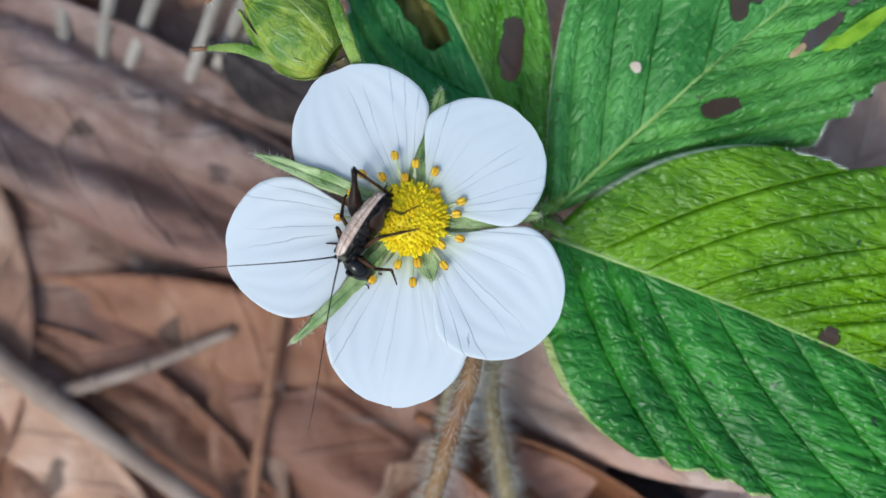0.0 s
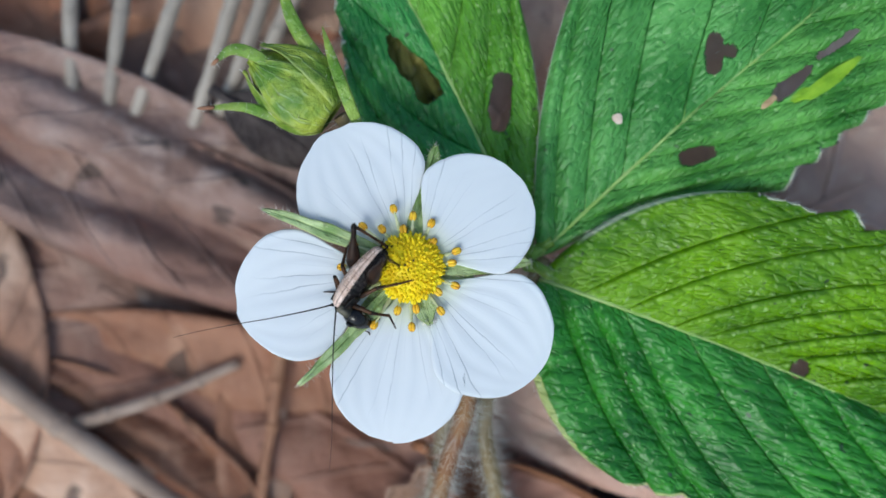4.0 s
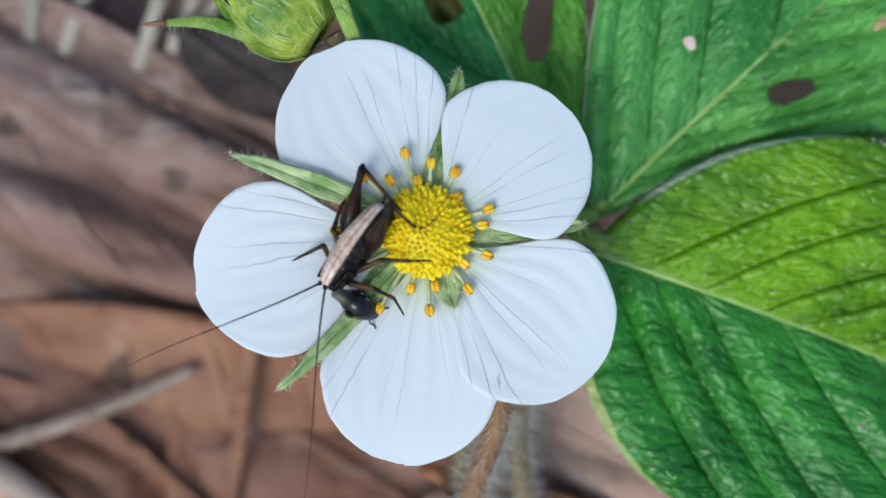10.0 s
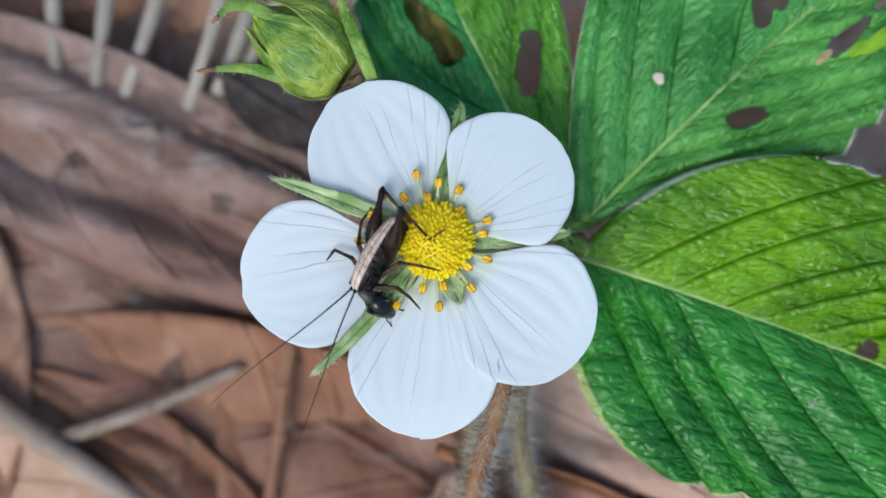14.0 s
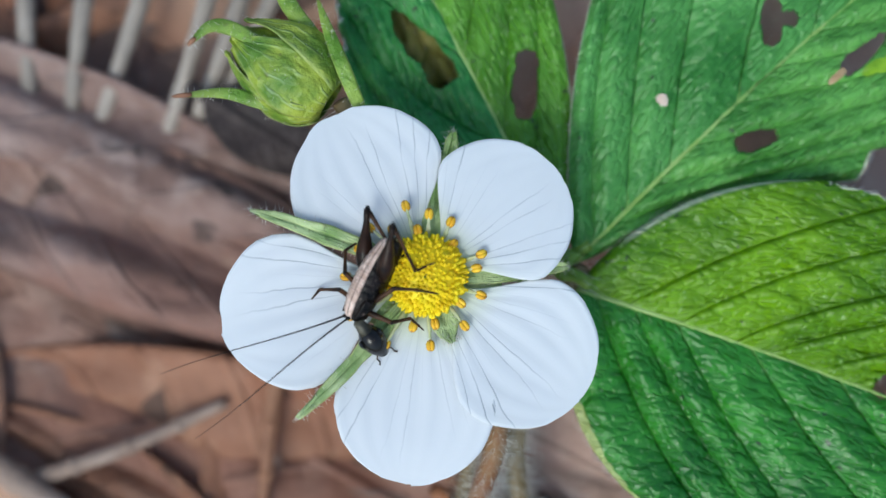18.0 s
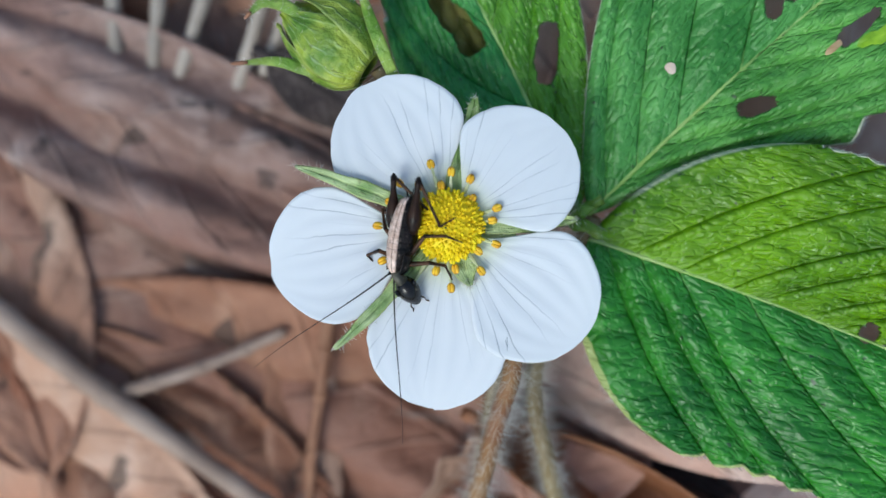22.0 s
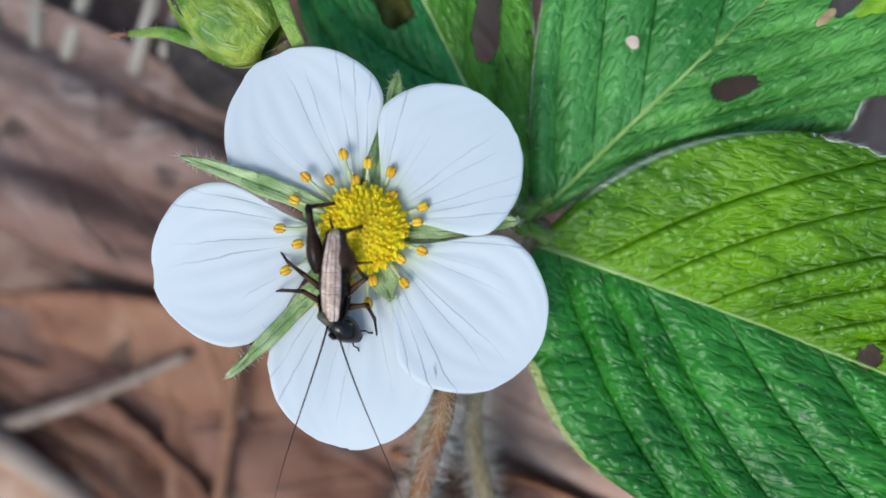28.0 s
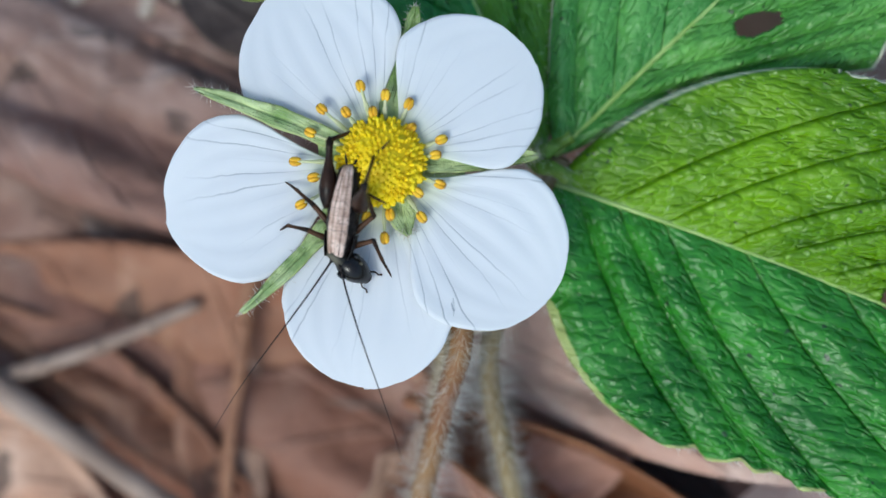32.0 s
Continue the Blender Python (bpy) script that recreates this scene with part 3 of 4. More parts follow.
class Leaflet:
    """sides, left then right of the midrib: rows (share of the midrib, heading of the side vein where it starts and where it ends, its length),
    the shares at which side veins start, rise of the margin, depth of the teeth, whether the pleats are ledges."""

    def __init__(self, base, length, turns, sides, heights, droop=0.0, pleat=0.42, seed=0, lump=0.26):
        self.base, self.length, self.turns, self.sides = Vector(base), length, turns, sides
        self.heights, self.droop, self.pleat, self.seed, self.lump = heights, droop, pleat, seed, lump

    def at(self, u, v):
        left = v > 0
        rows, veins, rise, tooth, ledge = self.sides[0 if left else 1]
        p = arc(self.base, self.turns[0], self.turns[1], self.length, u)
        q, k = abs(v), vein_number(veins, u)
        start, end, r = between(rows, u)
        teeth = k if k < 1 else 1 + 1.6 * (k - 1)
        notch = tooth * (teeth % 1.0) ** 1.2 * max(0.0, (q - 0.72) / 0.28) ** 1.5
        flat = arc(p, start, end, r, q * (1 - notch))
        d, fr, strip = q * r, k % 1.0, math.floor(k)
        if ledge:
            fold = (min(1.0, fr / 0.10) * (1 - fr) ** 1.5 + 0.35 * max(0.0, (fr - 0.72) / 0.28) ** 2 * (1 if fr < 0.97 else 0))
        else:
            fold = (min(1.0, fr / 0.42) ** 0.8) * (1 - 0.85 * max(0.0, (fr - 0.42) / 0.58) ** 1.3)
        s = self.seed + (20 if left else 40)
        z = self.pleat * (0.85 if ledge else 1.0) * (fold - 0.5) * min(1.0, q * 7) * (1 - 0.3 * q)
        mass = min(1.0, q * 8) * min(1.0, fr * 6, (1 - fr) * 6)
        z += self.lump * mass * noise.noise(Vector((strip * 5.1 + fr * 0.9, d * 1.15, s)))
        z += 0.075 * mass * noise.noise(Vector((strip * 5.1 + fr * 2.0, d * 2.9, s + 3)))
        z += 0.35 * noise.noise(Vector((u * 3.3, v * 1.7, s + 9))) + 0.05 * noise.noise(Vector((flat.x * 2.2, flat.y * 2.2, s)))
        z += self.heights[0] * u + self.heights[1] * u * u + rise * d + self.droop * d * d - 0.16 * math.exp(-(d / 0.5) ** 2)
        return flat + Vector((0, 0, z))

    def build(self, along, across, holes=()):
        halves = []
        for side in (1, -1):
            us = [0.001 + 0.996 * (i / along) ** 1.25 for i in range(along + 1)]
            vs = [side * max(0.0005, (i / across) ** 0.9) for i in range(across + 1)]
            g = grid(self.at, us, vs)
            veins = self.sides[0 if side > 0 else 1][1]
            g[2] = [(vein_number(veins, u), v) for u, v in g[2]]
            keep = []
            for face in g[1]:
                mid = sum((g[0][i] for i in face), Vector()) / 4
                if not any(hole_holds(mid.x, mid.y, h, self.seed) for h in holes):
                    keep.append(face if side < 0 else tuple(reversed(face)))
            g[1] = [tuple(reversed(q)) for q in keep]
            halves.append(shell(g, 0.15))
        return join(*halves)


def hole_holds(x, y, hole, seed):
    hx, hy, sx, sy, turned = hole
    dx, dy = x - hx, y - hy
    if dx * dx + dy * dy > 4 * (sx + sy) ** 2:
        return False
    c, s = math.cos(radians(turned)), math.sin(radians(turned))
    wob = 1 + 0.55 * noise.noise(Vector((x * 1.3, y * 1.3, seed + hx)))
    return abs((dx * c + dy * s) / sx) ** 2.6 + abs((dy * c - dx * s) / sy) ** 2.6 < wob


def margin_hairs(f, count, seed, length=0.5):
    rng = random.Random(seed)
    verts, faces, uvs = [], [], []
    for _ in range(count):
        s = rng.choice((-1, 1))
        if rng.random() < 0.6:
            u = rng.uniform(0.0, 1.0) ** 1.5 * 0.97
            b, c = f(u, s * 0.995), f(u, s * 0.93)
        else:
            q = rng.uniform(0.1, 1.0)
            b, c = f(0.001, s * q), f(0.04, s * q)
        d = (b - c).normalized()
        e = b + (d + Vector((rng.uniform(-.5, .5), rng.uniform(-.5, .5), rng.uniform(-.3, .6)))).normalized() * length * rng.uniform(0.4, 1.1)
        q = Vector((-d.y, d.x, 0)) * 0.015
        k = len(verts)
        verts += [b + q, b - q, b + Vector((0, 0, 0.02)), e]
        uvs += [(0, 0)] * 4
        faces += [(k, k + 1, k + 3), (k + 1, k + 2, k + 3), (k + 2, k, k + 3)]
    return [verts, faces, uvs]


def surface_hairs(f, count, seed):
    rng = random.Random(seed)
    verts, faces, uvs = [], [], []
    for _ in range(count):
        u, v = 0.95 * rng.random() ** 1.4 + 0.01, rng.uniform(-0.97, 0.97)
        b, c = f(u, v), f(min(0.99, u + 0.01), v)
        d = (c - b).normalized() + Vector((rng.uniform(-.6, .6), rng.uniform(-.6, .6), rng.uniform(0.3, 1.0)))
        e = b + d.normalized() * rng.uniform(0.10, 0.28)
        q = Vector((-d.y, d.x, 0)).normalized() * 0.007
        k = len(verts)
        verts += [b + q, b - q, b + Vector((0, 0, 0.02)), e]
        uvs += [(0, 0)] * 4
        faces += [(k, k + 1, k + 3), (k + 1, k + 2, k + 3), (k + 2, k, k + 3)]
    return [verts, faces, uvs]


# dried patches on a leaflet: middle, half sizes, turn
DRIED = {2: ((11.15, 8.8, 0.30, 0.36, 20, PITH), (11.7, 2.85, 0.52, 0.40, 15, PITH), (14.2, 3.3, 2.0, 0.15, 14, PITH_BROWN), (23.6, 11.3, 2.0, 0.45, 36, PITH_GREEN),
             (21.9, 10.35, 0.8, 0.3, 30, PITH_GREEN), (20.0, 9.9, 0.6, 0.22, 40, PITH_BROWN))}


def strawberry_leaf():
    ob = thing("strawberry_leaf", (7.0, 0.4, 12.6), "glossy green three-part strawberry leaf with insect holes and hairy toothed margins", "leaf")
    broad = Leaflet((6.75, -0.75, 12.5), 34, (-18, -25), (
        (((0, 52, -6, 13.9), (0.08, 29, 8, 16.6), (0.16, 28, -2, 18.4), (0.30, 18, -4, 16.0), (0.45, 12, -8, 13.5), (0.65, 8, -12, 9.5), (0.85, 2, -16, 4.5), (1, -10, -20, 0.3)),
         (0, 0.08, 0.16, 0.245, 0.30, 0.375, 0.43, 0.52, 0.61, 0.70, 0.79, 0.88, 0.95, 1.0), 0.13, 0.12, True),
        (((0, -112, -26, 13.4), (0.03, -75, -52, 13.8), (0.09, -70, -48, 14.6), (0.155, -68, -46, 15.6), (0.27, -62, -41, 15.4), (0.41, -60, -40, 14.5), (0.55, -58, -40, 12.2),
          (0.70, -56, -40, 9.0), (0.85, -52, -38, 5.0), (1, -40, -30, 0.3)),
         (0, 0.03, 0.09, 0.155, 0.27, 0.41, 0.52, 0.63, 0.74, 0.84, 0.93, 1.0), 0.13, 0.05, False)), (1.0, -1.0), -0.005, 0.80, 1)
    eaten = Leaflet((6.7, 0.5, 12.3), 34, (46, 36), (
        (((0, 97, 70, 16.0), (0.11, 88, 77, 17.5), (0.20, 84, 74, 18.0), (0.34, 80, 66, 16.0), (0.49, 74, 60, 14.0), (0.65, 66, 52, 11.0), (0.82, 56, 44, 6.0), (1, 40, 36, 0.3)),
         (0, 0.04, 0.11, 0.20, 0.34, 0.49, 0.62, 0.74, 0.85, 0.94, 1.0), 0.02, 0.05, False),
        (((0, 28, 4, 15.3), (0.164, 12, 18, 15.0), (0.34, 11, 16, 15.5), (0.50, 10, 16, 14.0), (0.65, 12, 18, 11.0), (0.82, 18, 22, 6.5), (1, 30, 30, 0.3)),
         (0, 0.08, 0.164, 0.25, 0.34, 0.42, 0.50, 0.60, 0.70, 0.80, 0.90, 1.0), -0.02, 0.07, False)), (0.4, 0.0), -0.001, 0.62, 2, 0.10)
    torn = Leaflet((6.25, 0.5, 12.0), 33, (114, 124), (
        (((0, 172, 100, 16.5), (0.20, 162, 114, 12.3), (0.356, 146, 136, 9.0), (0.55, 142, 130, 8.0), (0.75, 140, 130, 5.0), (1, 130, 130, 0.3)),
         (0, 0.10, 0.20, 0.356, 0.50, 0.62, 0.74, 0.85, 0.94, 1.0), 0.0, 0.05, False),
        (((0, 80, 108, 15.0), (0.22, 86, 88, 12.0), (0.356, 78, 88, 10.0), (0.50, 80, 92, 9.0), (0.70, 88, 100, 6.5), (0.85, 100, 108, 4.0), (1, 120, 120, 0.3)),
         (0, 0.12, 0.22, 0.356, 0.48, 0.60, 0.72, 0.83, 0.93, 1.0), 0.02, 0.05, False)), (0.2, 0.0), -0.001, 0.58, 3, 0.12)
    specs = [
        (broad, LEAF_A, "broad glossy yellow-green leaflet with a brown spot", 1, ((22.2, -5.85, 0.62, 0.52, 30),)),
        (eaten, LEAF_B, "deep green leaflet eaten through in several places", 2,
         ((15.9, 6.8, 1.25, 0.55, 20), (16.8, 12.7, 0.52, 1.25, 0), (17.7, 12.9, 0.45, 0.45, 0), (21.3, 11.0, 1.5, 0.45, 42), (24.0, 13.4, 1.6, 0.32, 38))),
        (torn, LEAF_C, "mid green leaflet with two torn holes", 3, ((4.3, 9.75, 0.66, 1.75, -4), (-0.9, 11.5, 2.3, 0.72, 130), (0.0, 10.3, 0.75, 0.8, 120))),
    ]
    for shape, material, label, seed, holes in specs:
        f = shape.at
        g = shape.build(300, 100, holes)
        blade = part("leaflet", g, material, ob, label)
        for x, y, sx, sy, turned, skin in DRIED.get(seed, ()):
            top = [q for q in g[0] if abs(q.x - x) < 3 and abs(q.y - y) < 3]

            def patch(u, v):
                a, c, w = 2 * math.pi * v, math.cos(radians(turned)), math.sin(radians(turned))
                k = u * (1 + 0.3 * noise.noise(Vector((math.cos(a) * 1.3, math.sin(a) * 1.3, x))))
                dx, dy = sx * k * math.cos(a), sy * k * math.sin(a)
                px, py = x + dx * c - dy * w, y + dx * w + dy * c
                near = max(q.z for q in top if (q.x - px) ** 2 + (q.y - py) ** 2 < 0.09) if any((q.x - px) ** 2 + (q.y - py) ** 2 < 0.09 for q in top) else 12.4
                return (px, py, near + 0.06 - 0.05 * u)

            part("dried_patch", grid(patch, steps(0.02, 1, 3), steps(0, 1, 14)[:-1], wrap=True), skin, blade, "pale dried patch")
        rib = [f(u, 0.001) + Vector((0, 0, 0.10)) for u in steps(0.0, 0.97, 60)]
        part("midrib", tube(rib, [0.13 - 0.08 * k / 60 for k in range(61)], 8), RIB, blade, "pale green midrib")
        part("margin_hairs", margin_hairs(f, 1100, seed), HAIR, blade, kind="stuff")
        part("surface_hairs", surface_hairs(f, 800, seed + 60), HAIR, blade, kind="stuff")
    for x, y, z in ((7.4, -0.5, 13.0), (7.5, 1.5, 12.3), (5.9, 2.3, 11.9)):
        part("petiolule", tube(curve_points([(5.5, 0.5, 12.0), ((x + 5.7) / 2, (y + 0.5) / 2, z - 0.1), (x, y, z)], 4), 0.34, 8), BRACT, ob)
    for turned, ln in ((20, 1.5), (95, 1.7), (-40, 1.3)):
        tip = Vector((5.6 + ln * math.cos(radians(turned)), 0.5 + ln * math.sin(radians(turned)), 12.9))
        part("stipule", tube([(5.5, 0.5, 12.2), tip.lerp(Vector((5.5, 0.5, 12.2)), 0.4) + Vector((0, 0, 0.3)), tip], [0.35, 0.42, 0.05], 6), BRACT, ob)
    part("tuft", hairs([(5.2, 0.4, 12.4), (6.4, 0.6, 12.8)], 0.3, 160, 0.9, 77, thick=0.014), HAIR, ob, kind="stuff")
    stalk = curve_points([(7.0, 0.4, 12.4), (5.6, -3.0, 11.0), (3.7, -8.8, 10.8), (4.5, -14.3, 9.4), (5.7, -19.9, 6.0), (6.0, -24.0, -2.6)], 8)
    s = part("leaf_stalk", tube(stalk, [0.46 + 0.12 * i / len(stalk) for i in range(len(stalk))], 10), STEM_GREEN, ob, "hairy olive-brown leaf stalk")
    part("stalk_hairs", hairs(stalk, 0.45, 3800, 1.6, 5, thick=0.010), HAIR, s, kind="stuff")


strawberry_leaf()


def low_leaf():
    ob = thing("strawberry_leaf", (13.7, -8.5, 5.0), "small shaded blue-green leaflet close to the ground", "leaf")
    shape = Leaflet((13.7, -8.5, 5.0), 5.6, (-128, -140), (
        (((0, -60, -90, 1.4), (0.4, -80, -110, 2.0), (1, -120, -130, 0.1)), (0, 0.3, 0.6, 0.85, 1.0), 0.05, 0.08, False),
        (((0, 160, 190, 1.4), (0.4, 180, 210, 2.0), (1, 220, 230, 0.1)), (0, 0.3, 0.6, 0.85, 1.0), 0.05, 0.08, False)), (-0.6, 0.0), 0.0, 0.15, 8)
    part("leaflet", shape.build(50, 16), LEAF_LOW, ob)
    stalk = curve_points([(13.7, -8.5, 5.0), (11.6, -5.0, 3.0), (11.5, -1.0, -2.6)], 6)
    part("leaf_stalk", tube(stalk, 0.25, 8), STEM_GREEN, ob)


low_leaf()


def withered_leaf():
    ob = thing("strawberry_leaf", (-2.6, 15.5, 10.4), "withered olive-brown leaflet below the torn green leaf", "leaf")
    shape = Leaflet((-2.6, 15.5, 10.4), 9.5, (-62, -70), (
        (((0, -20, -40, 2.6), (0.4, -30, -50, 3.4), (1, -60, -70, 0.1)), (0, 0.2, 0.4, 0.6, 0.8, 1.0), 0.03, 0.08, False),
        (((0, -105, -90, 2.6), (0.4, -100, -85, 3.4), (1, -70, -70, 0.1)), (0, 0.2, 0.4, 0.6, 0.8, 1.0), 0.03, 0.08, False)), (-0.8, 0.0), 0.0, 0.3, 12)
    part("leaflet", shape.build(60, 20), LEAF_DRY, ob)
    stalk = curve_points([(-2.6, 15.5, 10.4), (-3.4, 17.6, 6.0), (-3.6, 19.0, -2.6)], 6)
    part("leaf_stalk", tube(stalk, 0.28, 8), STEM_GREEN, ob)


withered_leaf()

# ---- the flower ----
FLOWER = Vector((-0.78, 0.09, 17.0))


def petal(angle, length, radius, lift, tilt, claw, seed):
    """A round petal on a narrow claw; angle in degrees round the flower, length to its tip."""
    a = radians(angle)
    out, side = Vector((math.cos(a), math.sin(a), 0)), Vector((-math.sin(a), math.cos(a), 0))
    mid = length - radius

    def half(r):
        if r > mid:
            w = radius * math.sqrt(max(0.0, 1 - ((r - mid) / radius) ** 2))
        else:
            k = r / mid
            w = radius * (0.07 + 0.93 * math.sin(k * math.pi / 2) ** claw)
        return w * (1 + 0.03 * noise.noise(Vector((r * 0.6, seed, 1))) + 0.012 * noise.noise(Vector((r * 1.9, seed, 2))))

    def f(u, v):
        k = 1 - (1 - u) ** 1.5
        r = 0.9 + (length - 0.9) * k
        w = half(r * 0.9995) + 0.01
        s = v * w
        rr = r + (0.16 * noise.noise(Vector((s * 0.75, seed, 4))) + 0.06 * noise.noise(Vector((s * 2.2, seed, 6)))) * u * u
        cup = 0.055 * s * s * (1 if u < 2 else 0)
        z = lift + tilt * r + cup * 0.22 - 0.016 * (r - mid) ** 2 * (r > mid) + 0.05 * noise.noise(Vector((r * 0.55, s * 0.55, seed)))
        z += 0.03 * math.sin(v * 22 + seed) * math.exp(-((u - 0.4) / 0.25) ** 2)
        return FLOWER + out * rr + side * s + Vector((0, 0, z))

    g = grid(f, steps(0, 1, 36), steps(-1, 1, 32))
    for i, p in enumerate(g[0]):
        d = p - FLOWER
        g[2][i] = (d.dot(out) / length, math.atan2(d.dot(side), d.dot(out) - 0.4))
    return shell(g, 0.10)


def sepal(angle, start, length, width, z0, z1, curve=0.0):
    a = radians(angle)
    out, side = Vector((math.cos(a), math.sin(a), 0)), Vector((-math.sin(a), math.cos(a), 0))

    def f(u, v):
        w = width * (math.sin(math.pi * (0.22 + 0.76 * u)) ** 0.62 + 0.02) * (1 + 0.34 * noise.noise(Vector((u * 7, v * 1.2, angle))))
        s = v * w
        return FLOWER + out * (start + (length - start) * u) + side * (s + curve * u * u) + Vector((0, 0, z0 + (z1 - z0) * u + 0.25 * s * s / max(width, 0.1) - 0.12 * math.exp(-(v * 5) ** 2) + 0.25 * u * u * u + 0.10 * noise.noise(Vector((u * 9, v * 3, angle)))))

    return shell(grid(f, steps(0, 1, 14), steps(-1, 1, 8)), 0.10), [f(u, 1) for u in steps(0, 1, 10)] + [f(u, -1) for u in steps(1, 0, 10)]


def strawberry_flower():
    ob = thing("strawberry_flower", FLOWER + Vector((0, 0, -0.4)), "white five-petalled strawberry flower with yellow centre on a hairy stalk", "flower")
    for args in ((121.3, 8.85, 3.80, -0.10, -0.01, 3.1, 1), (40.0, 7.98, 3.66, 0.16, 0.00, 2.9, 2), (-39.0, 9.40, 3.82, 0.02, -0.015, 3.0, 3),
                 (-95.5, 10.00, 3.82, -0.12, -0.005, 2.9, 4), (194.5, 10.08, 3.74, 0.0, -0.01, 3.2, 5)):
        part("petal", petal(*args), PETAL, ob)
    for k, (angle, length, width, z0, z1, curve) in enumerate(((78, 7.0, 0.66, -0.16, -0.75, 0.1), (4, 6.8, 0.62, -0.16, -0.75, -0.1), (-69, 3.4, 0.62, -0.1, 0.25, 0.0),
                                                               (231, 9.0, 0.42, 0.00, 0.50, -0.55), (156, 8.8, 0.45, 0.00, 0.50, 0.45))):
        g, rim = sepal(angle, 1.2, length, width, z0, z1, curve)
        s = part("sepal", g, SEPAL, ob, "hairy pale green sepal")
        part("sepal_hairs", join(hairs(rim, 0.02, 150, 0.34, 20 + k, thick=0.012), hairs(rim[8:14], 0.02, 50, 0.42, 90 + k, thick=0.014)), HAIR, s, kind="stuff")
    def cup(u, v):
        a = 2 * math.pi * v
        r = u * 3.3 * (1 + 0.10 * math.cos(5 * a + 0.6) + 0.05 * noise.noise(Vector((math.cos(a) * 3, math.sin(a) * 3, 2))))
        return FLOWER + Vector((r * math.cos(a), r * math.sin(a), -0.42 + 0.03 * u + 0.04 * noise.noise(Vector((r * math.cos(a) * 2, r * math.sin(a) * 2, 4)))))

    part("calyx_cup", shell(grid(cup, steps(0.02, 1, 10), steps(0, 1, 40)[:-1], wrap=True), 0.12), SEPAL, ob, "pale green cup behind the petals")
    # the domed centre with its many small pistils
    dome = ball(FLOWER + Vector((0, 0, 0.35)), (1.84, 1.84, 1.13), 10, 20)
    d = part("receptacle", dome, DISC, ob, "domed yellow flower centre")
    rng = random.Random(3)
    bumps = []
    n = 340
    for i in range(n):
        z = 1 - (i + 0.5) / n * 0.92
        th = i * 2.39996 + rng.uniform(-0.12, 0.12)
        s = math.sqrt(1 - z * z)
        p = FLOWER + Vector((1.80 * s * math.cos(th), 1.80 * s * math.sin(th), 0.35 + 1.08 * z))
        out = Vector((s * math.cos(th), s * math.sin(th), z * 1.5)).normalized()
        r = rng.uniform(0.085, 0.125)
        p += out * rng.uniform(-0.10, 0.06)
        g = tube([p - out * 0.1, p + out * 0.10, p + out * 0.22, p + out * 0.27], [r, r, r * 0.75, r * 0.3], 6)
        bumps.append(g)
    part("pistil_mass", join(*bumps), DISC, d, kind="stuff")
    ring = ((106, 3.41), (87, 2.9), (65, 2.78), (49, 1.95), (21, 2.8), (8, 2.37), (-20, 2.72), (-39, 2.06), (-53, 2.96), (-87, 3.31), (-121, 3.74),
            (-105, 2.46), (-80, 2.3), (139, 3.49), (126, 2.68), (180, 3.77), (-167, 3.04), (-152, 3.98), (158, 3.38), (100, 2.2))
    for i, (angle, r) in enumerate(ring):
        a = radians(angle)
        out = Vector((math.cos(a), math.sin(a), 0))
        top = FLOWER + out * r + Vector((0, 0, 0.62))
        low = FLOWER + out * min(1.75, r * 0.75) + Vector((0, 0, 0.05))
        fil = part("stamen", tube(curve_points([low, (low + top) / 2 + Vector((0, 0, 0.10)), top], 4), [0.11] * 5 + [0.07] * 4, 6), FILAMENT, ob)
        m = Matrix.Translation(top) @ pose(0, 0, 0, 0, -20 + 8 * (i % 5), angle)
        lobes = join(ball((0, 0.085, 0), (0.27, 0.12, 0.13), 6, 8), ball((0, -0.085, 0), (0.27, 0.12, 0.13), 6, 8))
        an = part("anther", moved(lobes, m), ANTHER, fil, "golden yellow anther")
        part("anther_rim", moved(ball((0, 0, -0.05), (0.30, 0.225, 0.09), 6, 10), m), ANTHER_RIM, fil)
    stalk = curve_points([FLOWER + Vector((0.3, -0.4, -0.5)), (0.6, -2.2, 15.3), (2.6, -7.0, 14.6), (1.6, -11.5, 13.2), (0.2, -17.0, 11.0), (-1.4, -24.0, 6.5), (-2.4, -29.0, -2.6)], 8)
    s = part("flower_stalk", tube(stalk, [0.50 + 0.12 * i / len(stalk) for i in range(len(stalk))], 10), STEM, ob, "hairy reddish brown flower stalk")
    part("stalk_hairs", hairs(stalk, 0.5, 4200, 1.6, 6, thick=0.010), HAIR, s, kind="stuff")
    return ob


flower = strawberry_flower()
cam.data.dof.use_dof = True
cam.data.dof.focus_object = flower
cam.data.dof.aperture_fstop = 20.0


